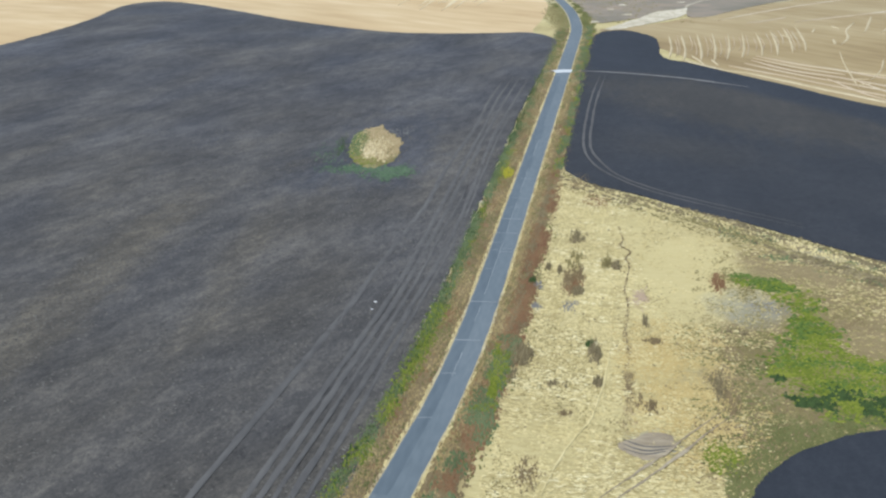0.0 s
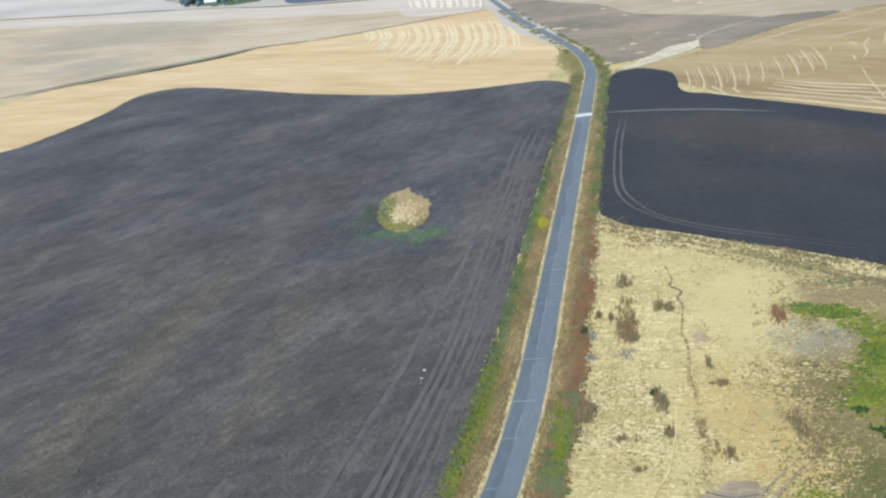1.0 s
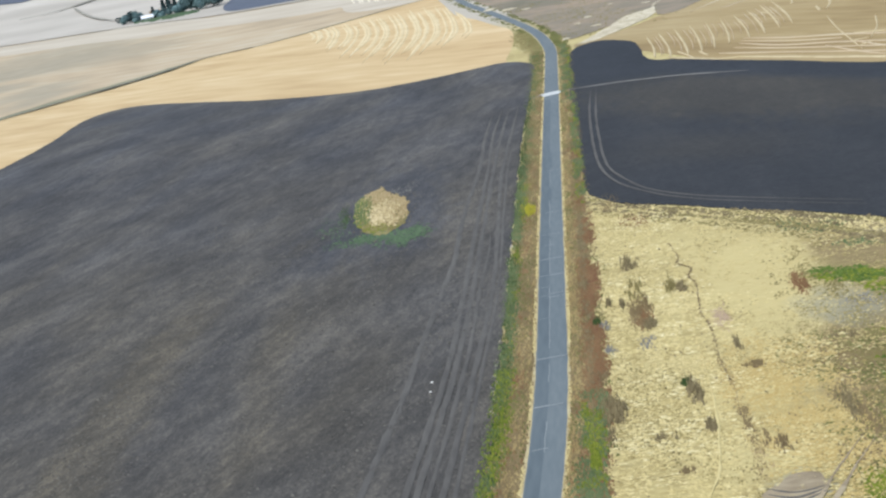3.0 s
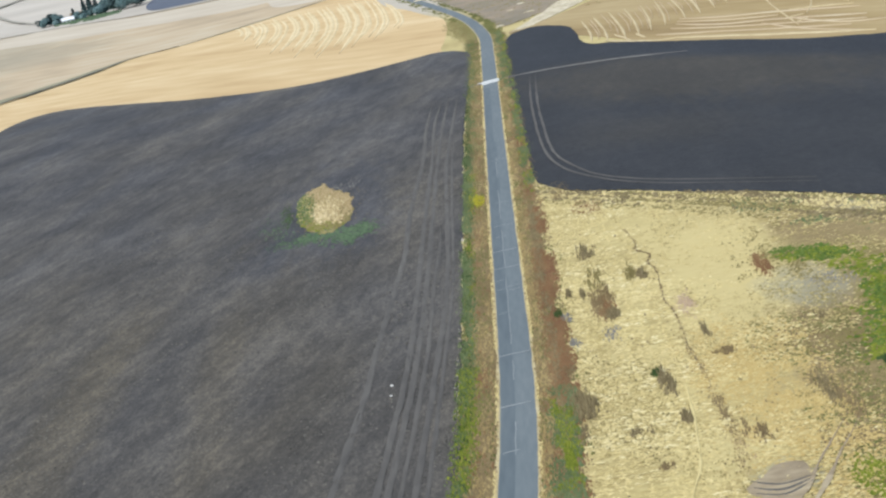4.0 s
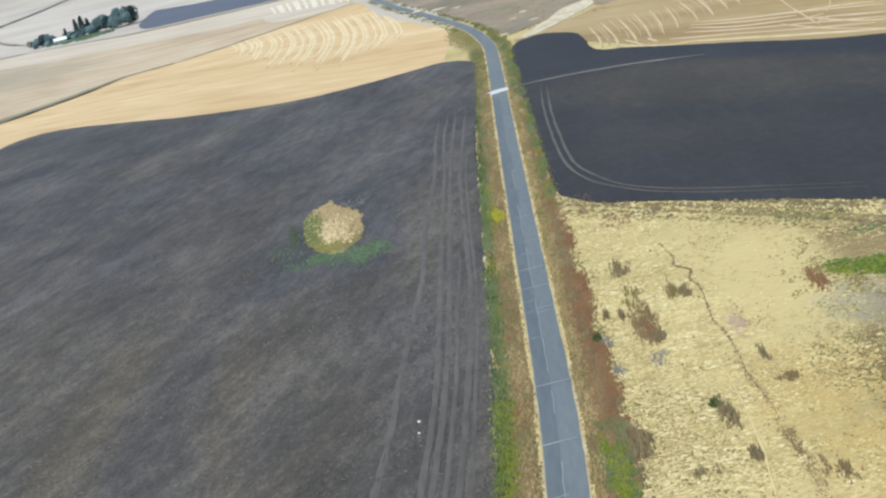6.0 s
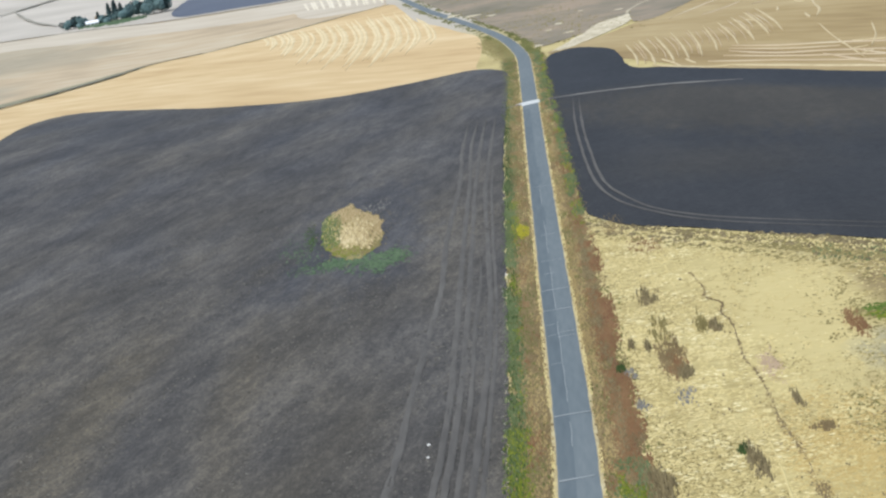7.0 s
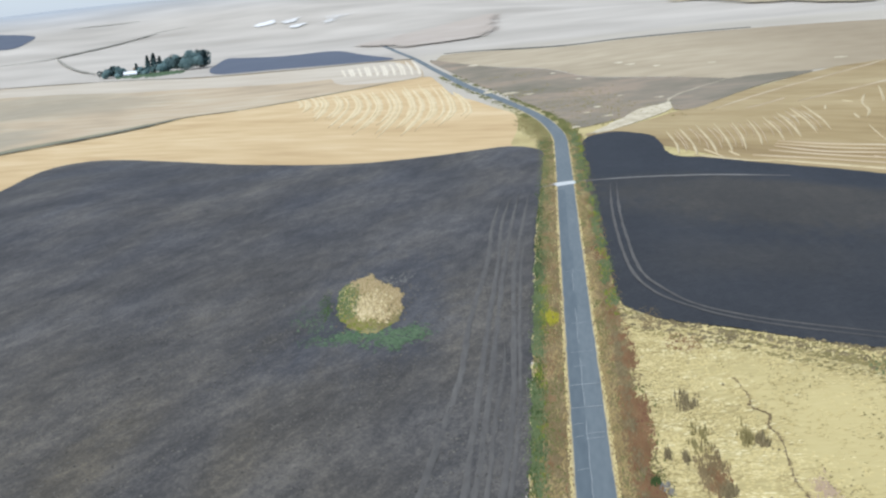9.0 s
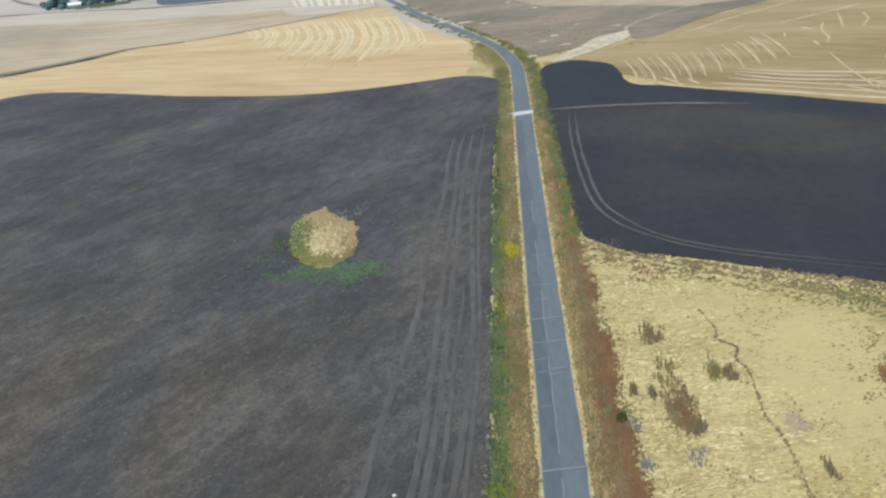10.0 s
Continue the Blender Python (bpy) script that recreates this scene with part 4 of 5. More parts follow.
for k, line in enumerate((
        [(131, 360), (122.3, 322), (119, 310)], [(120, 338), (113, 316), (110.8, 298), (105.6, 283)], [(109, 329), (111, 321)], [(54.5, 255), (56.3, 244)], [(86, 308), (88.9, 300)], [(105, 296), (104, 285)], [(101, 322), (99, 312)], [(138, 350), (134, 330), (126, 310)], [(47.5, 262), (50, 252), (51.5, 243)], [(103.5, 272), (101.6, 247), (101, 228), (100.2, 208)], [(117, 257), (112.6, 238), (106.3, 222)], [(104, 234), (113, 229), (122, 222)], [(99, 222), (102, 223), (105.8, 223)], [(101, 214), (103, 215), (105.5, 216)], [(124, 263), (121, 240), (122, 227)])):
    swath(line, 0.5 if k < 9 else 0.32, 110 + k)
for k, (line, half) in enumerate((([(65.2, 231), (79, 216.5), (90.5, 204), (115, 180)], 1.1), ([(43, 254.5), (50, 245), (58.7, 234), (65.2, 231)], 0.8), ([(68.9, 254), (81.2, 236.5), (97, 224.7), (120, 204)], 0.7), ([(71.5, 262), (86.6, 246), (100.2, 236), (122, 216)], 0.6),
        ([(75, 344), (84, 350.4), (94, 361)], 0.9), ([(95.5, 343.6), (114, 357), (128, 367), (150, 390)], 0.9), ([(92, 223), (101, 200.5), (113, 182)], 0.45), ([(101.5, 220), (111, 200.4), (122, 192)], 0.4), ([(60, 243), (76, 228), (92, 212), (112, 194)], 0.45), ([(66, 248), (80, 232), (96, 217), (118, 198)], 0.35), ([(70, 258), (84, 241.5), (99, 230)], 0.35), ([(63, 354), (91, 392), (122, 433), (175, 504)], 0.9))):
    swath(line, half, 130 + k, SWATH if k < 2 else STUBBLE_PINK)
for k in range(14):
    u = (k + 0.3 * math.sin(k * 2.1)) / 13
    swath([(-187 + 61 * u, 905 + 15 * u), (-179 + 67 * u, 868 - 30 * u), (-170 + 70 * u, 826 - 80 * u)], 1.3, 140 + k, STRAW_WHITE, 0.5)
for k, line in enumerate(([(49, 394), (55, 424), (70, 452), (90, 483)], [(10, 320), (18, 333), (26, 343), (34, 352)])):
    setting(ribbon("earth_edge", line, 0.9, 0.45, EARTH_LINE, (-0.1, 0, -0.1), 2, 0.9, 150 + k, 0.3), "pale dusty edge between fields", "field edge")

# ---- the road ----
road = setting(ribbon("road", ROAD, 2.58, 0.05, ASPHALT, (-0.05, 0.0, 0.03, 0.05, 0.03, 0.0, -0.05), 2.0), "worn grey asphalt country road with sealed cracks", "road")
lane = ribbon("asphalt_patch", [(x - 1.42, y) for x, y in ((-3.45, -66), (-2.4, -54), (-1.3, -41), (-0.4, -22), (0, 0), (0.1, 50), (0.2, 110), (0.3, 150), (0.4, 215))], 1.08, 0.082, ASPHALT_DARK, (-0.02, 0, 0.012), 1.5, 0.06, 3)
lane.parent = road
for i, (x, y, l) in enumerate(((-0.4, 131, 16), (-0.9, 168, 22), (-0.6, 96, 14))):
    p = ribbon("asphalt_patch", [(x, y - l / 2), (x + 0.1, y), (x, y + l / 2)], 0.6, 0.112, ASPHALT_DARK, (0, 0.003, 0), 1.5, 0.3, 5 + i)
    p.parent = road


def seal(points, half, seed):
    ob = ribbon("crack_seal", points, half, 0.125, SEALED, (0, 0.004, 0), 0.5, 0.5, seed)
    ob.parent = road


SEALS = [(65.4, -2.2, 2.2), (58, -1.8, 0.6), (49.3, -2.7, 2.8), (39.5, -2.8, 2.8), (29.4, -0.7, 2.4), (27.6, -0.7, 2.6), (28.4, -2.4, -1.0), (33, -2.6, -0.8), (17.3, -2.4, -0.6), (0.2, -2.8, 2.9), (-17, -2.8, 2.2), (-30, -2.4, 0.2), (-45, -2.6, -0.2), (82, -1.6, 1.8), (120, -2, 2)]
for i, (y, a, b) in enumerate(SEALS):
    c = float(road_x(y))
    a, b = a * 0.86, b * 0.86
    seal([(c + a, y - 0.15), (c + (a + b) / 2, y + 0.1), (c + b, y + 0.25)], 0.085 if b - a < 4 else 0.13, 200 + i)
for i, (y0, y1) in enumerate(((4, 14), (14, 34), (40, 62), (70, 92), (-31, -22), (-9, -2), (105, 118))):
    seal([(float(road_x(y)) - 0.36 + 0.06 * math.sin(y), y) for y in np.linspace(y0, y1, 6)], 0.05, 230 + i)
setting(ribbon("crossing", [(-3.3, 223.0), (0.4, 225.0), (3.6, 225.6)], 2.6, 0.16, SLAB, (-0.06, 0.0, 0.0, -0.06), 0.8, 0.08, 4), "pale worn concrete crossing laid over the road", "crossing")
for sgn in (-1, 1):
    setting(ribbon("shoulder", [(x + sgn * 2.72, y) for x, y in ROAD[2:19]], 0.26, 0.0, GRAVEL, (0.0, 0.03, 0.0), 1.2, 0.9, 6 + sgn), "ragged pale gravel shoulder along the asphalt", "shoulder")


# ---- growth along the road ----
def strip(n, lo, hi, y0, y1, seed, gaps=0.0, power=1.0):
    """Places along the road between two distances from its middle, thinning out at the strip's edges and in gaps."""
    r = np.random.RandomState(seed)
    y = y0 + (y1 - y0) * r.uniform(0, 1, n) ** power
    side = r.normal((lo + hi) / 2, (hi - lo) / 3.2, n)
    far = np.abs(side - (lo + hi) / 2) / (hi - lo)
    side = np.where(far > 0.75, r.uniform(lo, hi, n), side)
    side = np.where(np.abs(side) < 2.7, r.uniform(lo, hi, n), side)
    p = np.stack([road_x(y) + side, y], 1)
    chance = smooth((fbm(p[:, 1] * 0.16, p[:, 0] * 0.35, seed) - gaps + 0.08) / 0.16)
    return p[r.uniform(0, 1, n) < chance]


def verge(name, places, size, tall, mat, seed, label, category="weeds", lay=(0.8, 1.8)):
    stuff(name, tufts(name, places, size, tall, mat, 3, seed, 0.0, 0.5, lay), label, category)


# between the ploughed field and the asphalt
verge("verge_brown_grass", strip(21000, -7.4, -3.1, -90, 330, 3, 0.2, 1.25), 0.24, 0.25, BROWN_BLADE, 3, "brown dry grass on the road verge", "grass")
verge("verge_ochre_grass", strip(13000, -6.8, -3.0, -90, 330, 43, 0.47, 1.2), 0.22, 0.27, OCHRE_BLADE, 43, "ochre dry grass in long drifts on the verge", "grass")
verge("verge_rust_grass", strip(6500, -6.6, -3.9, -60, 240, 61, 0.52, 1.2), 0.22, 0.3, RUST_BLADE, 61, "rust-brown dead weeds on the verge")
verge("verge_olive_grass", strip(13000, -7.6, -3.8, -90, 330, 55, 0.44, 1.2), 0.23, 0.28, MOSS_OLIVE, 55, "olive-green grass through the verge", "grass")
verge("verge_green_weeds", np.concatenate([strip(12500, -8.7, -6.2, -85, 130, 1, 0.43, 1.1), strip(4200, -8.2, -4.6, 130, 320, 69, 0.46)]), 0.22, 0.38, GREEN_BLADE, 1, "leafy green weeds along the field's edge")
verge("verge_lime_weeds", np.concatenate([strip(6500, -8.5, -5.8, -90, -2, 2, 0.43), strip(700, -8.0, -6.2, -2, 60, 62, 0.5), strip(900, -7.6, -5.4, 70, 110, 63, 0.5)]), 0.25, 0.36, LIME_BLADE, 2, "bright yellow-green weeds beside the road")
# dark tufts added to stand in for the dark gaps between green weeds
verge("verge_dark_gaps", strip(2800, -8.8, -6.4, -85, 230, 44, 0.45, 1.2), 0.2, 0.5, DEEP_BLADE, 44, "small dark tufts standing in for gaps in the verge")
verge("verge_pale_grass", np.concatenate([strip(8000, -3.15, -2.72, -90, 330, 4, 0.4, 1.2), strip(5200, -6.4, -3.4, 70, 300, 46, 0.5)]), 0.135, 0.16, STRAW_BLADE, 4, "pale straw grass lining the asphalt", "grass")
verge("field_edge_straw", strip(3600, -9.1, -8.3, -85, 190, 64, 0.45, 1.2), 0.15, 0.16, BLEACHED_BLADE, 64, "bleached stalks and grit along the ploughed edge", "grass", (0.9, 1.3))
# between the asphalt and the meadow
verge("roadside_brown_weeds", strip(19000, 3.4, 8.0, -85, 330, 5, 0.26, 1.25), 0.24, 0.3, BROWN_BLADE, 5, "brown dead weeds on the road verge")
verge("roadside_ochre_grass", strip(15000, 2.8, 5.4, -85, 330, 47, 0.38, 1.2), 0.22, 0.28, OCHRE_BLADE, 47, "ochre dead grass beside the asphalt", "grass")
verge("roadside_olive_grass", np.concatenate([strip(8000, 3.1, 5.6, -85, 330, 56, 0.5, 1.2), strip(7000, 4.0, 9.0, -80, 330, 35, 0.52, 1.2)]), 0.23, 0.28, MOSS_OLIVE, 56, "olive grass among brown weeds", "grass")
verge("roadside_rust_weeds", np.concatenate([strip(13000, 5.2, 8.4, -16, 78, 6, 0.42), strip(4200, 4.2, 8.0, -64, -14, 65, 0.48), strip(3400, 4.4, 8.0, 72, 210, 66, 0.53)]), 0.24, 0.38, RUST_BLADE, 6, "rust-brown dock and dead weeds by the road")
verge("roadside_red_dock", strip(1100, 6.6, 8.6, -14, 60, 67, 0.5), 0.2, 0.42, RED_BLADE, 67, "dark red dock stalks at the meadow's edge")
verge("roadside_dark_weeds", np.concatenate([strip(3400, 5.6, 6.8, -30, 75, 48, 0.42), strip(1500, 6.8, 9.2, -30, -8, 68, 0.46)]), 0.2, 0.45, DARK_BLADE, 48, "dark dead stalks in the verge's hollow")
verge("roadside_green_clumps", np.concatenate([strip(4200, 4.7, 7.8, -46, -14, 7, 0.44), strip(3600, 5.8, 8.2, 92, 215, 8, 0.53), strip(4200, 3.6, 7.0, 205, 335, 9, 0.42), strip(2000, 4.4, 8.4, -70, -40, 10, 0.5)]), 0.27, 0.45, GREEN_BLADE, 7, "green weed clumps among dead grass", "weeds", (1, 1.2))
verge("roadside_lime_clumps", np.concatenate([strip(4200, 5.0, 7.5, -42, -16, 11, 0.44), strip(2600, 5.6, 8.2, 85, 330, 91, 0.5)]), 0.27, 0.45, LIME_BLADE, 8, "fresh green weed clumps by the road", "weeds", (1, 1.2))
verge("roadside_pale_grass", np.concatenate([strip(9000, 2.72, 3.15, -90, 330, 12, 0.4, 1.2), strip(5200, 3.4, 6.6, 90, 300, 45, 0.5)]), 0.135, 0.16, STRAW_BLADE, 9, "pale straw grass beside the asphalt", "grass")
stuff("bend_grass", tufts("bend_grass", scatter(14000, -24, 12, 300, 435, 13, lambda x, y: oval(x, y, -10, 365, 6, 42, 8, 0.9, 15) * 0.7 * (np.abs(x - road_x(y)) > 3.6)), 0.36, 0.25, OLIVE_BLADE, 3, 10), "olive-yellow grass inside the road bend", "grass")
stuff("bend_weeds", tufts("bend_weeds", np.concatenate([strip(2600, 2.9, 8.0, 320, 420, 14, 0.42), strip(1500, -7, -2.9, 400, 700, 15, 0.5), strip(1500, 2.9, 7, 420, 700, 16, 0.5), strip(1300, -8.0, -2.9, 228, 330, 17, 0.48)]), 0.42, 0.4, MOSS_OLIVE, 3, 11), "olive-green weeds along the far road", "weeds")


stuff("fallow_weeds", tufts("fallow_weeds", scatter(9000, -70, 60, 345, 640, 19, lambda x, y: smooth((42 - np.abs(x - road_x(y) - 26)) / 36) * (x - road_x(y) > 5) * smooth((fbm(x * 0.05, y * 0.02, 119) - 0.42) / 0.2) * 0.6), 0.42, 0.25, OLIVE_BLADE, 3, 19, 0.3, 0.5, (1.6, 0.8)), "thin olive weeds on the fallow ground", "weeds")


# ---- the straw meadow ----
def meadow(x, y):
    east = ~inside(x, y, curve(EAST_FIELD, 4, True)) & ~inside(x, y, curve(CORNER_FIELD, 4, True))
    return east & (x > road_x(y) + 7.7 + 3.0 * (fbm(y * 0.16, x * 0.3, 24) - 0.5))


def fine_patch(x, y):
    """The smooth bleached part of the meadow."""
    return oval(x, y, 35, 26, 11.5, 29, 8, 1.2, 4)


def thin(x, y):
    bare = np.maximum(fine_patch(x, y), 0.7 * oval(x, y, 28.5, -47, 4.2, 3.6, 0, 0.6, 17))
    return meadow(x, y) * (1 - 0.85 * bare) * smooth((fbm(x * 0.3, y * 0.3, 61) - 0.2) / 0.3) * (1 - 0.8 * oval(x, y, 51, -40, 12.5, 29, 10, 1.0, 8)) * (1 - 0.9 * oval(x, y, 59, -14, 9, 20, -14, 0.9, 12)) * (1 - 0.8 * smooth((x - 38) / 8))


stuff("meadow_straw", tufts("meadow_straw", scatter(110000, 7, 88, -95, 96, 20, thin), 0.2, 0.12, STRAW_BLADE, 3, 20, -0.02, 0.5, (1.9, 0.65)), "pale dry straw grass, uneven and flattened", "grass")
stuff("meadow_dull_straw", tufts("meadow_dull_straw", scatter(42000, 7, 88, -95, 96, 21, lambda x, y: meadow(x, y) * smooth((fbm(x * 0.11, y * 0.22, 62) - 0.45) / 0.2) * 0.7 * (1 - fine_patch(x, y))), 0.22, 0.14, STRAW_DULL, 3, 21, -0.02, 0.5, (2.4, 0.6)), "duller dry grass in drifts", "grass")


def edge_band(x, y):
    d = y - (98 - 0.93 * x)
    return meadow(x, y) * smooth((15 - np.abs(d)) / 6) * smooth((fbm(x * 0.15 + y * 0.08, y * 0.4 + x * 0.36, 63) - 0.42) / 0.2)


stuff("headland_grass", tufts("headland_grass", scatter(40000, 8, 88, 0, 96, 22, edge_band), 0.3, 0.22, OLIVE_BLADE, 3, 22, 0.0, 0.5, (1.8, 0.8)), "darker lumpy grass along the field's edge", "grass")
stuff("headland_lumps", tufts("headland_lumps", scatter(32000, 8, 92, 0, 96, 53, lambda x, y: meadow(x, y) * smooth((14 - np.abs(y - (99 - 0.93 * x))) / 6) * smooth((fbm(x * 0.22 + y * 0.15, y * 0.5 + x * 0.45, 60) - 0.45) / 0.15) * (0.6 + 0.4 * smooth((x - 25) / 25))), 0.3, 0.42, DARK_BLADE, 3, 53, 0.0, 0.5, (2.4, 0.8)), "dark lumpy tussocks along the field's edge", "grass")
stuff("headland_straw", tufts("headland_straw", scatter(20000, 8, 88, 0, 96, 23, lambda x, y: meadow(x, y) * smooth((9 - np.abs(y - (101 - 0.93 * x))) / 4)), 0.34, 0.25, STRAW_BLADE, 3, 23), "straw lumps along the field's edge", "grass")
stuff("headland_green", tufts("headland_green", scatter(9000, 44, 92, 0, 60, 34, lambda x, y: meadow(x, y) * smooth((13 - np.abs(y - (92 - 0.93 * x))) / 6) * smooth((fbm(x * 0.2, y * 0.3, 67) - 0.45) / 0.15)), 0.3, 0.22, GREEN_BLADE, 3, 34), "thin green growth along the field's edge", "grass")
stuff("meadow_olive_grass", tufts("meadow_olive_grass", scatter(95000, 24, 85, -88, 40, 24, lambda x, y: meadow(x, y) * np.maximum(oval(x, y, 53, -32, 15, 36, 8, 1.1, 8), 0.7 * oval(x, y, 56, 8, 11, 22, 20, 1.1, 9)) * smooth((fbm(x * 0.22, y * 0.3, 64) - 0.3) / 0.3)), 0.16, 0.15, OLIVE_BLADE, 3, 24, 0.0, 0.5, (1.6, 0.7)), "olive-brown grass round the marsh", "grass")
stuff("meadow_brown_grass", tufts("meadow_brown_grass", scatter(42000, 24, 85, -88, 20, 36, lambda x, y: meadow(x, y) * oval(x, y, 50, -44, 13, 26, 8, 1.1, 28) * smooth((fbm(x * 0.2, y * 0.2, 68) - 0.42) / 0.2)), 0.26, 0.2, BROWN_BLADE, 3, 36), "brown dead grass below the marsh", "grass")
stuff("marsh_grass", tufts("marsh_grass", scatter(60000, 40, 88, -45, 20, 25, lambda x, y: meadow(x, y) * marsh(x, y, 9.0) ** 1.3 * 0.85 * smooth((fbm(x * 0.35, y * 0.5, 73) - 0.22) / 0.2)), 0.3, 0.3, LIME_BLADE, 3, 25, 0.0, 0.5, (1.9, 0.8)), "lush yellow-green marsh grass", "grass")
stuff("marsh_deep_grass", tufts("marsh_deep_grass", scatter(26000, 44, 85, -40, 22, 37, lambda x, y: meadow(x, y) * marsh(x, y, 9.0) * smooth((fbm(x * 0.12, y * 0.3, 69) - 0.48) / 0.15)), 0.3, 0.35, MOSS_BLADE, 3, 37, 0.0, 0.5, (1.8, 0.8)), "deeper green tufts in the marsh", "grass")
stuff("marsh_streak", tufts("marsh_streak", scatter(9000, 38, 64, 4, 30, 26, lambda x, y: oval(x, y, 50, 19, 6.5, 2.6, -34, 0.9, 13) ** 1.5), 0.28, 0.25, MOSS_BLADE, 3, 26, 0.0, 0.5, (1.8, 0.8)), "green grass streak in the dry meadow", "grass")
stuff("corner_fringe", tufts("corner_fringe", scatter(24000, 38, 85, -75, -26, 52, lambda x, y: meadow(x, y) * smooth((5.5 - nearest(np.stack([x, y], 1), curve(CORNER_FIELD, 4, True))[1] + 3 * (fbm(x * 0.2, y * 0.2, 59) - 0.5)) / 2.5) * 0.9), 0.28, 0.3, MOSS_OLIVE, 3, 52, 0.0, 0.5, (1.4, 0.9)), "olive-green grass fringing the corner field", "grass")
stuff("marsh_border", tufts("marsh_border", scatter(24000, 36, 88, -46, 30, 54, lambda x, y: 0.8 * meadow(x, y) * marsh(x, y, 26.0) * (1 - 0.5 * marsh(x, y, 4.0)) * smooth((fbm(x * 0.25, y * 0.4, 77) - 0.38) / 0.2)), 0.15, 0.14, OLIVE_BLADE, 3, 54, 0.0, 0.5, (1.8, 0.8)), "olive grass thinning out round the marsh", "grass")
stuff("marsh_rushes", tufts("marsh_rushes", scatter(16000, 44, 82, -40, -18, 27, lambda x, y: np.maximum(oval(x, y, 60, -30.5, 8.5, 3.2, -4, 1.2, 18) * smooth((fbm(x * 0.4, y * 0.6, 70) - 0.38) / 0.25), oval(x, y, 48.4, -23.3, 1.0, 1.0, 0, 0.5, 19))), 0.36, 0.6, DEEP_BLADE, 3, 27, 0.0, 0.5, (1.5, 0.8)), "dark green rushes at the marsh's foot", "rushes")
stuff("meadow_green", tufts("meadow_green", scatter(4000, 32, 46, -58, -40, 28, lambda x, y: oval(x, y, 38, -49, 2.6, 3.6, 0, 0.9, 14) * 0.8), 0.28, 0.25, LIME_BLADE, 3, 28), "small bright green patch in the meadow", "grass")
stuff("meadow_specks", tufts("meadow_specks", scatter(9000, 8, 60, -80, 88, 38, lambda x, y: meadow(x, y) * 0.3 * smooth((fbm(x * 0.5, y * 0.25, 72) - 0.55) / 0.12) * (1 - fine_patch(x, y)) * (x < 31)), 0.2, 0.22, DARK_BLADE, 3, 38), "small olive tufts dotted through the straw", "grass")
stuff("meadow_golden_grass", tufts("meadow_golden_grass", scatter(42000, 22, 46, -60, 8, 92, lambda x, y: meadow(x, y) * oval(x, y, 34, -28, 7, 19, 6, 1.5, 93) * (1 - 0.9 * oval(x, y, 28.5, -47, 4.2, 3.6, 0, 0.6, 17)) * (0.45 + 0.55 * smooth((fbm(x * 0.2, y * 0.3, 94) - 0.35) / 0.2))), 0.17, 0.12, GOLD_STRAW, 3, 92, 0.01, 0.5, (2.2, 0.6)), "golden dry grass in a broad drift", "grass")
stuff("mown_lines", tufts("mown_lines", (lambda q: np.stack([q[:, 0] % 4 * 2.9 + 11 + np.round(q[:, 0] / 4) * 0 + 0.3 * np.sin(q[:, 1] * 0.1) + q[:, 0] * 0.01, q[:, 1]], 1))(np.stack([np.random.RandomState(39).randint(0, 5, 1300).astype(float) + np.random.RandomState(40).normal(0, 0.03, 1300), np.random.RandomState(41).uniform(-70, 60, 1300)], 1)), 0.24, 0.16, STRAW_BLADE, 3, 39), "lines of pale cut straw in the meadow", "grass")
stuff("field_edge_stones", tufts("field_edge_stones", strip(2200, -9.3, -8.5, -70, 120, 42, 0.5), 0.14, 0.14, STONE, 3, 42), "small pale stones thrown to the field's edge", "stones")
stuff("meadow_moss", tufts("meadow_moss", scatter(30000, 32, 64, -70, 2, 81, lambda x, y: meadow(x, y) * oval(x, y, 47, -35, 9, 24, 6, 1.3, 82) * smooth((fbm(x * 0.18, y * 0.2, 83) - 0.36) / 0.2) * 0.9), 0.17, 0.18, MOSS_OLIVE, 3, 81, 0.0, 0.5, (1.5, 0.8)), "mossy olive grass below the marsh", "grass")
stuff("marsh_tawny_grass", tufts("marsh_tawny_grass", scatter(26000, 42, 88, -45, 24, 84, lambda x, y: meadow(x, y) * marsh(x, y, 12.0) * smooth((fbm(x * 0.14, y * 0.25, 85) - 0.5) / 0.14)), 0.26, 0.3, OLIVE_BLADE, 3, 84, 0.0, 0.5, (1.8, 0.8)), "tawny dying grass through the marsh", "grass")
stuff("meadow_olive_haze", tufts("meadow_olive_haze", scatter(26000, 8, 36, -80, 75, 86, lambda x, y: meadow(x, y) * smooth((fbm(x * 0.13, y * 0.07, 87) - 0.5) / 0.16) * 0.55 * (1 - fine_patch(x, y))), 0.13, 0.16, OLIVE_BLADE, 3, 86, 0.0, 0.5, (1.2, 0.9)), "thin olive stalks in soft drifts", "grass")
r_line = np.random.RandomState(30)
FURROW = [(24.9, -44), (25.5, -33), (25.2, -26), (25.6, -19), (25.0, -10), (25.2, 0), (25.1, 5.6), (24.5, 10), (24.8, 15), (25.3, 23.5), (24.6, 28.4), (25.4, 32.5), (23.4, 36), (23.8, 39.7), (23.0, 48.2)]
setting(ribbon("furrow", FURROW, 0.065, 0.10, FURROW_EARTH, (-0.1, 0.0, -0.1), 0.5, 1.8, 61, 0.25), "old brown furrow across the straw meadow", "furrow")
furrow_line = curve(FURROW, 0.05)
pick = furrow_line[r_line.randint(0, len(furrow_line), 1200)]
ly = pick[:, 1] + r_line.normal(0, 0.1, len(pick))
lx = pick[:, 0] + r_line.normal(0, 0.12, len(ly)) * (1 + 2.6 * smooth((12 - ly) / 40))
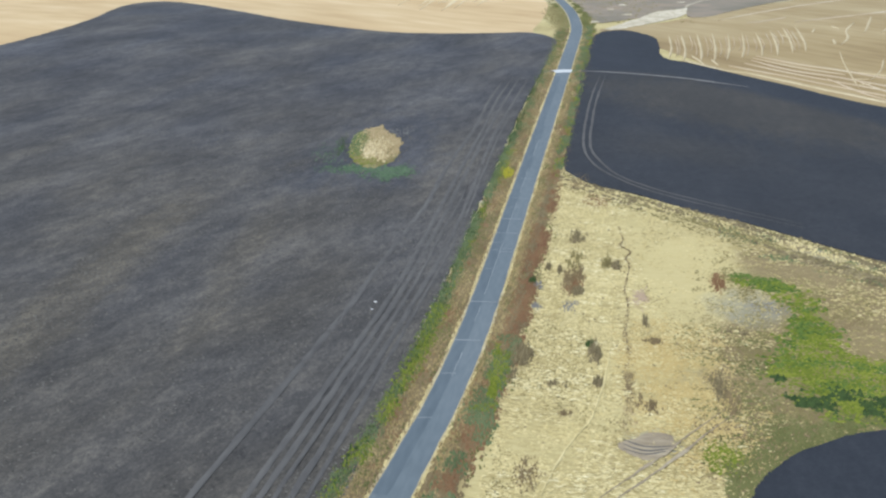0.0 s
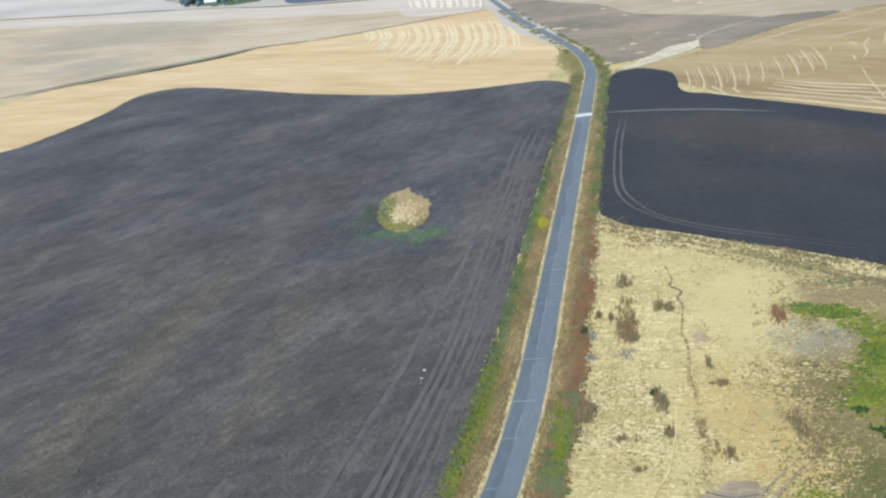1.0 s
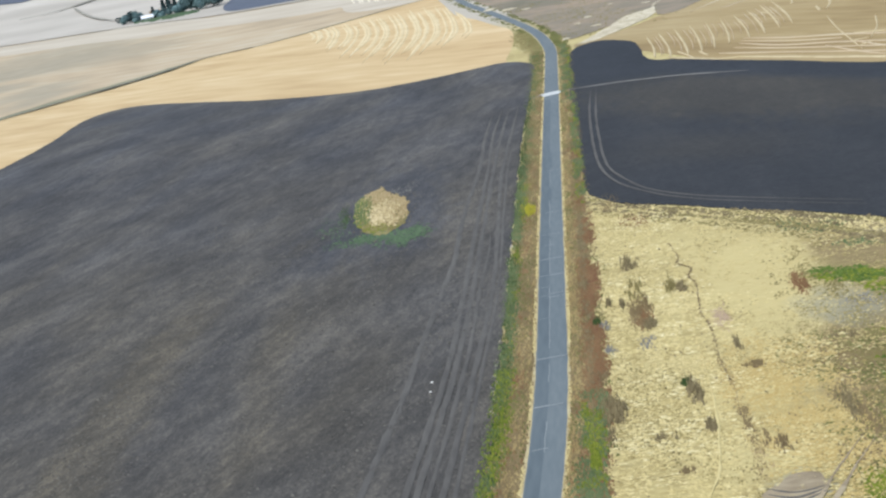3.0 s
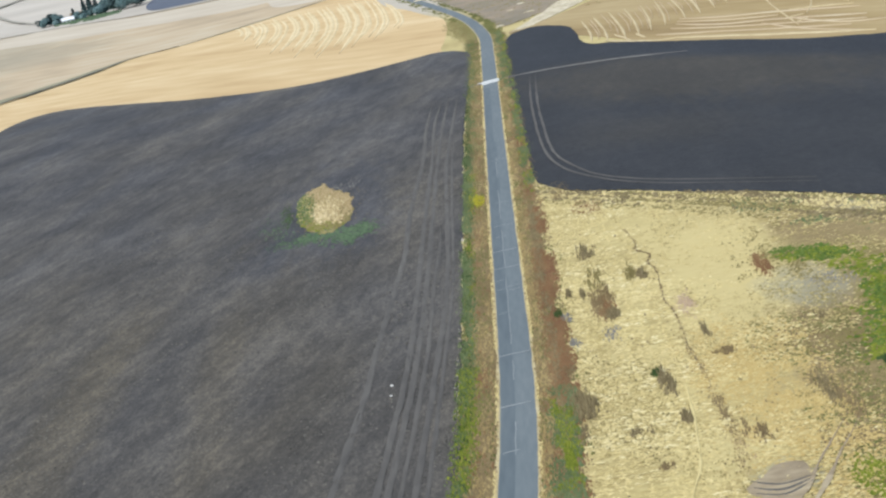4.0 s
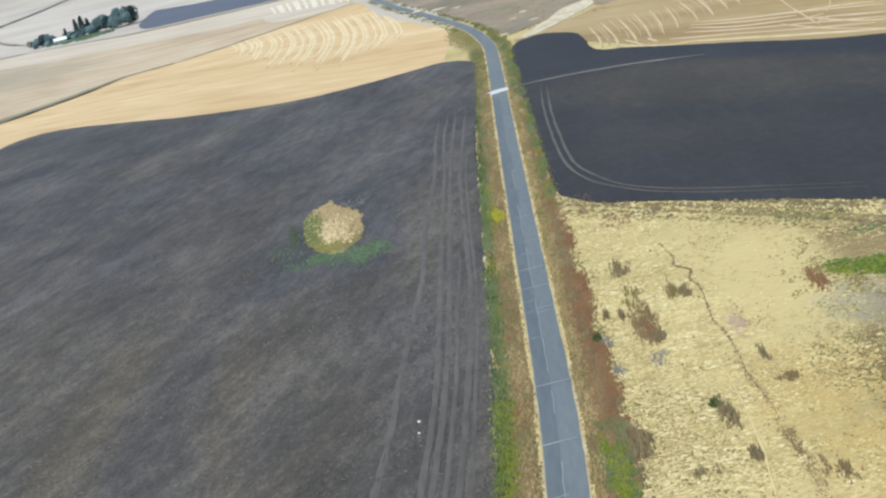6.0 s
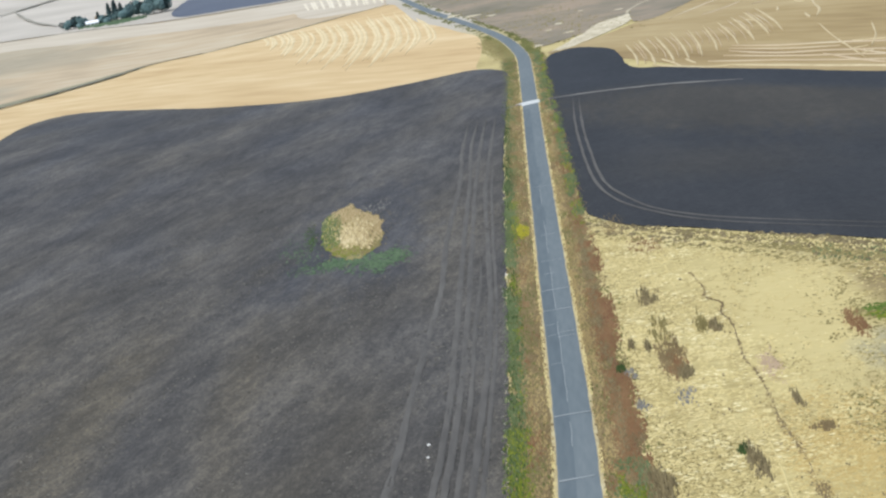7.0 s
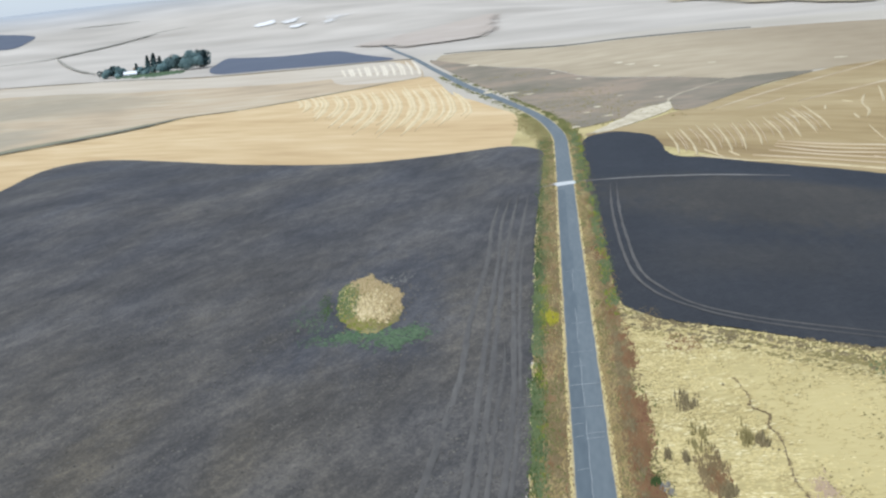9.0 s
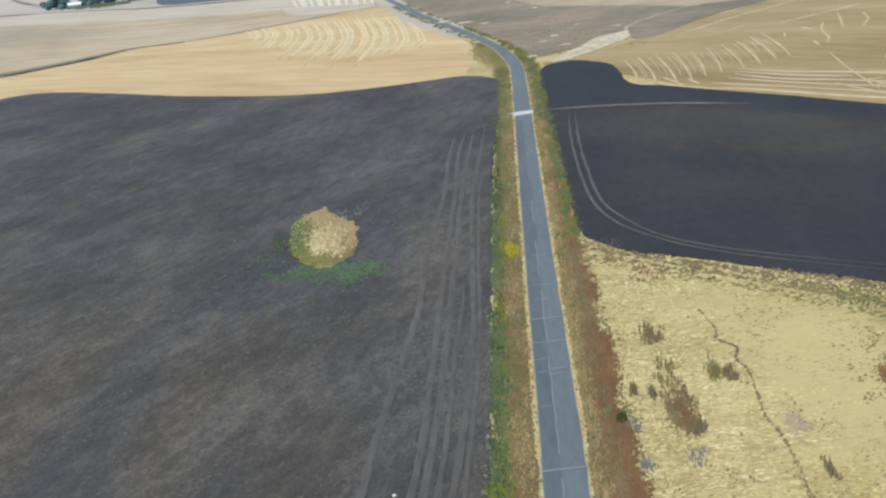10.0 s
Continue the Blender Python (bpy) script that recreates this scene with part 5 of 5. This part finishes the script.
stuff("furrow_weeds", tufts("furrow_weeds", np.stack([lx, ly], 1)[fbm(ly * 0.3, ly * 0, 66) > r_line.uniform(0.3, 0.75, len(ly))], 0.17, 0.18, BROWN_BLADE, 3, 30), "brown weeds along an old furrow", "weeds")


stuff("meadow_dashes", tufts("meadow_dashes", scatter(16000, 8, 46, -85, 70, 49, lambda x, y: meadow(x, y) * smooth((fbm(x * 0.16, y * 0.3, 74) - 0.4) / 0.25) * (1 - fine_patch(x, y))), 0.16, 0.12, OCHRE_STRAW, 3, 49, 0.0, 0.5, (3.2, 0.5)), "dull dashes of flattened grass in the straw", "grass")
stuff("meadow_glint", tufts("meadow_glint", scatter(9000, 8, 46, -85, 70, 50, lambda x, y: meadow(x, y) * smooth((fbm(x * 0.14, y * 0.26, 75) - 0.42) / 0.25) * (1 - fine_patch(x, y)) * (1 - 0.85 * smooth((x - 24) / 8))), 0.17, 0.12, BLEACHED_BLADE, 3, 50, 0.01, 0.5, (3.4, 0.5)), "bleached dashes of flattened straw", "grass")
stuff("meadow_yellow_drift", tufts("meadow_yellow_drift", scatter(26000, 22, 70, -85, 40, 51, lambda x, y: meadow(x, y) * smooth((fbm(x * 0.05, y * 0.05, 76) - 0.42) / 0.25) * 0.8 * (1 - fine_patch(x, y)) * (1 - 0.85 * oval(x, y, 51, -40, 12.5, 29, 10, 1.0, 8))), 0.22, 0.13, OCHRE_STRAW, 3, 51, 0.0, 0.5, (2.2, 0.7)), "yellower dry grass in broad drifts", "grass")


# ---- single weed patches in the meadow ----
def weed_patch(cx, cy, rx, ry, n, mat, tall, seed, label, size=0.27):
    p = scatter(n * 7, cx - rx * 1.5, cx + rx * 1.5, cy - ry * 1.5, cy + ry * 1.5, seed, lambda x, y: oval(x, y, cx, cy, rx, ry, 0, 1.3, seed) ** 2 * smooth((fbm(x * 0.9, y * 0.5, seed) - 0.25) / 0.4) * 0.75) - (cx, cy)
    size = size * 0.5
    me = tufts("weed_patch", p, size, tall, mat, 3, seed, -float(height(cx, cy)), 0.4)
    ob = tagged(new("weed_patch", me), label, "weeds", "weed patches in the meadow", kind="stuff")
    ob.location = (cx, cy, float(height(cx, cy)) - 0.05)
    return ob


weed_patch(13.0, 82, 2.6, 7.0, 700, BROWN_BLADE, 0.4, 333, "brown dead weeds at the meadow's corner")
weed_patch(17.5, 66, 3.0, 5.0, 320, RUST_BLADE, 0.4, 334, "reddish dead weeds behind the headland")
weed_patch(15.2, 12.5, 1.4, 4.6, 500, RUST_BLADE, 0.5, 335, "reddish heart of a dead weed patch")
weed_patch(14.9, 14.5, 1.7, 6.6, 480, BROWN_BLADE, 0.7, 301, "patch of brown dead weeds in straw grass")
weed_patch(16.0, 8.5, 0.9, 2.2, 260, DARK_BLADE, 0.7, 322, "olive-brown foot of a dead weed patch")
weed_patch(14.6, 24, 1.6, 4.5, 200, OLIVE_BLADE, 1.0, 302, "grey-brown dead weeds standing in straw grass")
weed_patch(19.0, -14.5, 0.5, 1.4, 160, DEEP_BLADE, 0.7, 336, "dark green thistle clump in straw grass")
weed_patch(20.0, -19, 0.9, 5.0, 380, DARK_BLADE, 0.9, 303, "dark olive clump of dead weeds")
weed_patch(20.8, 25, 0.8, 3.2, 130, OLIVE_BLADE, 1.1, 304, "dark tuft of standing dead weeds")
weed_patch(22.7, 23.5, 0.9, 2.4, 120, DARK_BLADE, 1.0, 305, "dark tuft of standing dead weeds")
weed_patch(14.5, 39, 1.6, 3.2, 160, DARK_BLADE, 1.0, 323, "thin grey stalks standing in pale straw")
weed_patch(9.9, 20.5, 0.5, 1.8, 70, DARK_BLADE, 1.0, 324, "thin grey stalks standing in pale straw")
weed_patch(12.1, 19, 0.5, 1.8, 80, DARK_BLADE, 1.0, 325, "thin grey stalks standing in pale straw")
weed_patch(28.3, -4.3, 0.6, 2.6, 90, DARK_BLADE, 0.9, 326, "thin olive stalks beside the furrow")
weed_patch(14.8, 1, 1.6, 3.0, 150, GREY_BLADE, 0.4, 327, "greyish flattened weeds in straw grass")
weed_patch(27.6, 7, 1.7, 5.5, 420, PINK_BLADE, 0.3, 328, "pinkish dry grass beside the furrow")
weed_patch(25.7, -30, 0.8, 6.5, 330, BROWN_BLADE, 0.3, 337, "brown trampled weeds along the furrow")
weed_patch(25.9, -39, 1.2, 5.0, 240, TAN_BLADE, 0.3, 338, "tan trampled grass along the furrow")
weed_patch(29.5, -12, 1.6, 1.1, 200, BROWN_BLADE, 0.5, 329, "brown weed tuft in straw grass")
weed_patch(14.9, -31, 1.6, 1.2, 130, DARK_BLADE, 0.6, 306, "small olive weed tuft in straw grass")
weed_patch(12.6, -58, 2.0, 4.0, 240, BROWN_BLADE, 0.5, 308, "brown weed patch near the road")
weed_patch(41.8, 17.5, 1.3, 4.5, 330, RUST_BLADE, 0.5, 309, "reddish dock stalks in pale straw")
weed_patch(21.0, -29, 0.6, 1.6, 90, DARK_BLADE, 0.7, 310, "small dark weed tuft in straw grass")
weed_patch(9.0, -0.3, 0.9, 2.0, 150, GREY_BLADE, 0.5, 311, "grey thistle stalks beside brown weeds")
weed_patch(8.8, 10.4, 0.8, 1.8, 130, GREY_BLADE, 0.5, 312, "grey thistle stalks beside rusty weeds")
weed_patch(8.6, -22, 1.4, 3.5, 300, DARK_BLADE, 0.9, 313, "dark weed tangle at the verge")
weed_patch(7.4, 12, 0.7, 1.2, 120, DEEP_BLADE, 1.0, 314, "small dark bush among rust-red weeds")
weed_patch(29.0, -36, 1.2, 2.4, 160, BROWN_BLADE, 0.6, 315, "brown weed tuft in yellow straw")
weed_patch(26.8, -33, 0.8, 4.0, 200, BROWN_BLADE, 0.5, 316, "brown weeds beside the furrow")
weed_patch(39.0, -27, 1.2, 5.0, 380, DARK_BLADE, 0.6, 317, "grey-brown weed strip near the marsh")
weed_patch(-4.9, 86.5, 0.9, 4.5, 520, YELLOW_BLADE, 0.9, 318, "yellow-green flowering weeds on the road verge")
weed_patch(17.0, -40, 0.9, 0.9, 70, BROWN_BLADE, 0.5, 319, "small brown weed tuft in straw grass")
weed_patch(62.5, 1, 3.2, 4.5, 420, BROWN_BLADE, 0.3, 330, "brownish bare strip beside the marsh")
weed_patch(40.6, -31.5, 1.1, 4.2, 420, BROWN_BLADE, 0.6, 331, "dark brown dead weeds near the marsh")
weed_patch(49.5, 6.5, 3.0, 3.0, 260, GREY_BLADE, 0.3, 332, "grey-green thistles beside the marsh")
weed_patch(43.5, -6, 1.6, 1.4, 120, DARK_BLADE, 0.6, 320, "small olive weed tuft in straw grass")


# ---- grass island in the ploughed field ----
def grass_island():
    base = tagged(new("grass_island"), "unploughed island of straw and green weeds in dark soil", "grass island")
    base.location = (-42.6, 106.5, float(height(-42.6, 106.5)))
    ring = [(-8.1, 3.5), (-8.6, 11), (-7.6, 17), (-5.8, 20), (-3.8, 23.5), (-1.2, 17), (3.2, 10), (6.0, 2.5), (7.0, -10), (6.2, -18), (3.1, -23), (-0.8, -19.5), (-5.1, -11)]
    ring = curve(ring, 0.8, True)
    ring = ring + 1.5 * (np.stack([vnoise(ring[:, 0] * 0.9, ring[:, 1] * 0.5, 81), vnoise(ring[:, 0] * 0.9, ring[:, 1] * 0.5, 82)], 1) - 0.5)
    xs, ys = np.arange(-13, 13.1, 0.7), np.arange(-27, 27.1, 0.9)
    gx, gy = np.meshgrid(xs, ys)
    ins = inside(gx, gy, ring)
    keep = ins[:-1, :-1] | ins[1:, :-1] | ins[:-1, 1:] | ins[1:, 1:]
    flat = np.stack([gx.ravel(), gy.ravel()], 1)
    where, gap = nearest(flat, ring)
    px = np.where(ins.ravel()[:, None], flat, where)
    z = np.where(ins.ravel(), 0.2 + 0.7 * smooth(gap / 4.0) + (fbm(px[:, 0] * 0.6, px[:, 1] * 0.4, 71) - 0.5) * 0.5, 0.1)
    nx = len(xs)
    i = (np.arange(len(ys) - 1)[:, None] * nx + np.arange(nx - 1)[None])[keep]
    part("mound", mesh("mound", np.column_stack([px, z]), np.stack([i, i + 1, i + 1 + nx, i + nx], 1), OLIVE_BLADE), base, "low rough bank of dry turf")

    def clump(name, n, cx, cy, rx, ry, mat, seed, label, tall=0.5, turn=9, within=True, size=0.3, lay=(1.3, 0.9)):
        tall = tall * 0.6
        p = scatter(n * 3, cx - rx * 1.6, cx + rx * 1.6, cy - ry * 1.6, cy + ry * 1.6, seed, lambda x, y: oval(x, y, cx, cy, rx, ry, turn, 1.0, seed) ** 1.4)
        if within:
            p = p[inside(p[:, 0], p[:, 1], ring)]
        _, d = nearest(p, ring)
        rise = np.where(inside(p[:, 0], p[:, 1], ring), 0.15 + 0.7 * smooth(d / 4.0), 0.2)
        me = tufts(name, p, size, tall, mat, 3, seed, 0.0, 0.5, lay)
        z = np.zeros(len(me.vertices) * 3, np.float32)
        me.vertices.foreach_get("co", z)
        z = z.reshape(-1, 3)
        z[:, 2] += np.repeat(rise, 7) - np.repeat(height(p[:, 0], p[:, 1]), 7)
        me.vertices.foreach_set("co", z.ravel())
        me.update()
        part(name, me, base, label)
    clump("dry_grass", 5200, 0, 0, 8, 25, OLIVE_BLADE, 401, "olive-tan dry grass", 0.5, 9, True, 0.2)
    clump("fringe", 320, -1.0, 0, 7.0, 22, DARK_BLADE, 412, "thin dead stalks round the edge", 0.4, 9, False, 0.16)
    clump("tan_straw", 2400, 2.6, -1, 4.2, 13, TAN_BLADE, 414, "tan straw over the mound", 0.8, 9, True, 0.22)
    clump("dead_stalks", 520, 1.8, -2, 5.2, 16, DARK_BLADE, 418, "dark dead stalks through the straw", 0.7, 9, True, 0.2)
    clump("straw", 1500, 1.2, -6, 3.2, 10, CREAM_BLADE, 402, "bright bleached straw", 0.9, 9, True, 0.24)
    clump("straw_heart", 1300, 0.2, -8.5, 2.0, 6.5, CREAM_BLADE, 410, "nearly white flattened straw", 0.6, 9, True, 0.22)
    clump("green_drift", 1500, -6.0, 1, 2.8, 14, GREEN_BLADE, 403, "green weeds in drifts", 0.6, 9, True, 0.26)
    clump("olive_grass", 900, -5.4, -1, 2.8, 14, LIME_BLADE, 404, "olive-green grass", 0.4, 9, True, 0.26)
    clump("tawny_grass", 900, 3.6, 5, 2.6, 8, TAN_BLADE, 413, "tawny grass on the sunny side", 0.5, 9, True, 0.24)
    clump("pale_straw", 700, -5.6, 2, 2.4, 11, STRAW_BLADE, 411, "pale stalks among the green", 0.4, 9, True, 0.2)
    clump("brown_grass", 2600, -3.6, 15, 3.2, 9, TAN_BLADE, 405, "tan-brown dead grass", 0.5)
    clump("low_grass", 500, 1.0, -18.5, 4.6, 4.0, LIME_BLADE, 406, "yellow-green grass at the foot", 0.4, 9, True, 0.2)
    clump("creeper_patch", 1000, 9.0, -26, 4.8, 6.5, CREEP_BLADE, 407, "green weeds creeping over the soil", 0.25, -20, False, 0.18, (2.2, 0.7))
    clump("foot_weeds", 420, 1.5, -23.5, 6.0, 3.0, CREEP_BLADE, 415, "green weeds at the mound's foot", 0.3, -6, False, 0.2, (2.0, 0.8))
    clump("dead_wisps", 160, 2.8, 16, 3.2, 6, GREY_BLADE, 416, "grey dead wisps behind the mound", 0.6, -20, False, 0.14)
    clump("dark_hollow", 260, -9.8, 0, 1.4, 14, DEEP_BLADE, 417, "dark weeds in the hollow beside the mound", 0.4, 12, False, 0.16)
    clump("low_creeper", 300, -2, -26, 8, 3.5, CREEP_BLADE, 408, "green weeds creeping over the soil", 0.25, 0, False, 0.18, (2.0, 0.7))
    clump("thin_creeper", 380, -10.5, -9, 4.0, 13, CREEP_BLADE, 409, "thin green weeds on the soil", 0.25, 18, False, 0.16)
    for ob in base.children:
        if ob.name.split(".")[0] != "mound":
            ob["kind"] = "stuff"


grass_island()


# ---- stones ----
def stone(cx, cy, s, seed):
    bm = bmesh.new()
    bmesh.ops.create_icosphere(bm, subdivisions=2, radius=s)
    r = np.random.RandomState(seed)
    k = r.uniform(0, 9, 3)
    for v in bm.verts:
        f = 0.78 + 0.4 * noise.noise(v.co / s * 1.4 + Vector(k))
        v.co = Vector((v.co.x * f * 1.15, v.co.y * f, v.co.z * f * 0.75))
    me = bpy.data.meshes.new("field_stone")
    bm.to_mesh(me)
    bm.free()
    me.materials.append(STONE)
    ob = tagged(new("field_stone", me), "pale weathered stone lying on ploughed soil", "stone", "stones in the field")
    ob.location = (cx, cy, float(height(cx, cy)) + 0.16 + s * 0.35)


stone(-19.2, -3.5, 0.27, 1)
stone(-19.1, -7.0, 0.23, 2)


def loose_clods():
    r = np.random.RandomState(77)
    n = 80000
    y = -95 + 215 * r.uniform(0, 1, n) ** 1.3
    x = -9.3 - 85 * r.uniform(0, 1, n) ** 1.1
    pick = fbm(x * 0.28 - y * 0.08, y * 0.04, 78) + 0.25 * oval(x, y, -73, -8, 6, 52, 2, 1.2, 51) > r.uniform(0.42, 0.62, n)
    p = np.stack([x, y], 1)[pick]
    n = len(p)
    s = 0.07 + 0.14 * r.uniform(0, 1, n) ** 2
    a = r.uniform(0, 6.28, n)
    z = height(p[:, 0], p[:, 1]) + 0.16 + clods(p[:, 0], p[:, 1]) - 0.03
    corners = []
    for k in range(4):
        b = a + k * 1.57 + r.uniform(-0.4, 0.4, n)
        w = s * r.uniform(0.7, 1.3, n)
        corners.append(np.stack([p[:, 0] + np.cos(b) * w * 1.7, p[:, 1] + np.sin(b) * w, z], 1))
    corners.append(np.stack([p[:, 0], p[:, 1], z + s * r.uniform(0.8, 1.4, n)], 1))
    v = np.stack(corners, 1).reshape(-1, 3)
    i = np.arange(n)[:, None] * 5
    f = np.concatenate([np.concatenate([i + k, i + (k + 1) % 4, i + 4], 1) for k in range(4)])
    stuff("soil_clods", mesh("soil_clods", v, f, CLOD, False), "loose pale clods on ploughed soil", "clods")


CLOD = material("dry_clod", [(0.05, 0.047, 0.043), (0.096, 0.09, 0.08), (0.165, 0.153, 0.132)], grain=0.8, patch=0.1, bump=0, per_island=0.6)
loose_clods()


# ---- the farmstead far off ----
def box(x0, x1, y0, y1, z0, z1):
    v = [(x, y, z) for z in (z0, z1) for y in (y0, y1) for x in (x0, x1)]
    return np.array(v), np.array([(0, 2, 3, 1), (4, 5, 7, 6), (0, 1, 5, 4), (2, 6, 7, 3), (0, 4, 6, 2), (1, 3, 7, 5)])


def building(name, x, y, turn, long, deep, wall, rise, roof_mat, wall_mat, label, category):
    ob = tagged(new(name), label, category)
    ob.matrix_world = pose(x, y, float(height(x, y)) - 0.3, 0, 0, turn)
    v, f = box(-long / 2, long / 2, -deep / 2, deep / 2, 0, wall)
    part("wall", mesh("wall", v, f, wall_mat, False), ob)
    e, d, t = long / 2 + 0.5, deep / 2 + 0.6, 0.2
    v = [(-e, -d, wall - 0.1), (e, -d, wall - 0.1), (e, 0, wall + rise), (-e, 0, wall + rise), (e, d, wall - 0.1), (-e, d, wall - 0.1)]
    v = np.array(v + [(a, b, c + t) for a, b, c in v])
    f = np.array([(6, 7, 8, 9), (9, 8, 10, 11), (1, 0, 3, 2), (2, 3, 5, 4), (0, 1, 7, 6), (4, 5, 11, 10), (0, 6, 9, 3), (3, 9, 11, 5), (1, 2, 8, 7), (2, 4, 10, 8)])
    part("roof", mesh("roof", v, f, roof_mat, False), ob)
    for e in (-1, 1):
        g = np.array([(e * long / 2, -deep / 2, wall), (e * long / 2, deep / 2, wall), (e * long / 2, 0, wall + rise)])
        part("gable", mesh("gable", g, np.array([(0, 2, 1)]), wall_mat, False), ob)
    for k in range(3):
        c = -long / 3 + k * long / 3
        v, f = box(c - 0.6, c + 0.6, -deep / 2 - 0.05, -deep / 2 + 0.02, 1.0 if k != 1 else 0.1, 2.3)
        part("window" if k != 1 else "door", mesh("opening", v, f, DARK_PAINT, False), ob)


building("farmhouse", -451, 1090, 24, 13, 8, 3.0, 2.6, ROOF_TIN, WALL_PAINT, "white farmhouse with a pale tin roof among trees", "house")
building("barn", -452, 1122, 20, 12, 8, 4.0, 3.5, FALLOW, DARK_PAINT, "dark timber barn behind the farmhouse", "barn")


def tree(x, y, tall, wide, seed, conifer=False):
    ob = tagged(new("tree"), "dark conifer standing by the farmstead" if conifer else "dense dark-green broadleaf tree by the farmstead", "tree", "farmstead trees")
    ob.location = (x, y, float(height(x, y)) - 0.2)
    r = np.random.RandomState(seed)
    ring = 7
    levels = [(0, 0.35), (tall * 0.3, 0.26), (tall * 0.6, 0.15), (tall * 0.92, 0.04)]
    v = [(q * math.cos(k * 2 * math.pi / ring) + 0.02 * z * math.sin(seed), q * math.sin(k * 2 * math.pi / ring), z) for z, q in levels for k in range(ring)]
    f = [(l * ring + k, l * ring + (k + 1) % ring, (l + 1) * ring + (k + 1) % ring, (l + 1) * ring + k) for l in range(3) for k in range(ring)]
    for k in range(7):
        a, z = r.uniform(0, 6.28), tall * r.uniform(0.3, 0.7)
        n = len(v)
        tip = (math.cos(a) * wide * 0.6, math.sin(a) * wide * 0.6, z + tall * 0.12)
        v += [(0.1, 0, z), (-0.1, 0.1, z), (0, -0.1, z + 0.15), tip]
        f += [(n, n + 1, n + 3, n + 3), (n + 1, n + 2, n + 3, n + 3), (n + 2, n, n + 3, n + 3)]
    me = bpy.data.meshes.new("trunk")
    me.from_pydata(v, [], [tuple(dict.fromkeys(q)) for q in f])
    me.materials.append(BARK)
    part("trunk", me, ob)
    n = 3400
    if conifer:
        h = r.uniform(0.06, 1, n) ** 0.8
        q = wide * (1 - h) ** 0.6 * (0.75 + 0.25 * np.sin(h * 40)) * np.sqrt(r.uniform(0.3, 1, n)) + 0.15
        a = r.uniform(0, 6.28, n)
        c = np.stack([q * np.cos(a), q * np.sin(a), h * tall], 1)
    else:
        k = 16
        cen = np.stack([r.normal(0, wide * 0.36, k), r.normal(0, wide * 0.36, k), tall * r.uniform(0.32, 0.8, k)], 1)
        rad = wide * r.uniform(0.28, 0.5, k)
        w = r.randint(0, k, n)
        d = r.normal(0, 1, (n, 3))
        d /= np.linalg.norm(d, axis=1)[:, None]
        c = cen[w] + d * (rad[w] * r.uniform(0.75, 1.05, n))[:, None]
        c[:, 2] = np.clip(c[:, 2], 0.6, tall)
    s = r.uniform(0.6, 1.2, n)[:, None]
    out = c - (0, 0, tall * (0.1 if conifer else 0.35)) + r.normal(0, 0.35, (n, 3))
    out /= np.linalg.norm(out, axis=1)[:, None]
    u = np.cross(out, r.normal(0, 1, (n, 3)))
    u /= np.linalg.norm(u, axis=1)[:, None]
    t = np.cross(out, u)
    lv = np.stack([c - u * s, c - t * s * 0.7, c + u * s, c + t * s * 0.7], 1)
    lv = lv[:, ::-1].reshape(-1, 3) if np.cross(u[0], t[0]) @ out[0] > 0 else lv.reshape(-1, 3)
    part("crown", mesh("crown", lv, np.arange(4 * n).reshape(-1, 4), NEEDLE if conifer else LEAF, False), ob)


for i, (x, y, tall, wide, con) in enumerate((
        (-438, 1113, 20, 5.5, True), (-431, 1114, 22, 6.0, True), (-434, 1119, 20, 5.5, True), (-426, 1118, 18, 5.5, True), (-416, 1112, 15, 9, False), (-407, 1116, 18, 10, False), (-398, 1110, 16, 9, False), (-391, 1117, 21, 12, False), (-380, 1112, 20, 12, False), (-385, 1122, 22, 12, False),
        (-474, 1086, 10, 8, False), (-468, 1098, 12, 8, False), (-448, 1104, 13, 3.0, True), (-421, 1104, 10, 8, False), (-443, 1100, 9, 6, False), (-461, 1080, 6, 5, False), (-436, 1094, 6, 5, False))):
    tree(x, y, tall, wide, 500 + i, con)
stuff("farm_garden", tufts("farm_garden", scatter(5200, -460, -385, 1040, 1108, 90, lambda x, y: oval(x, y, -422, 1078, 32, 26, -25, 0.6, 91) * smooth((fbm(x * 0.12, y * 0.06, 92) - 0.35) / 0.2)), 1.3, 1.2, CREEP_BLADE, 3, 90), "green garden growth round the farmstead", "garden")
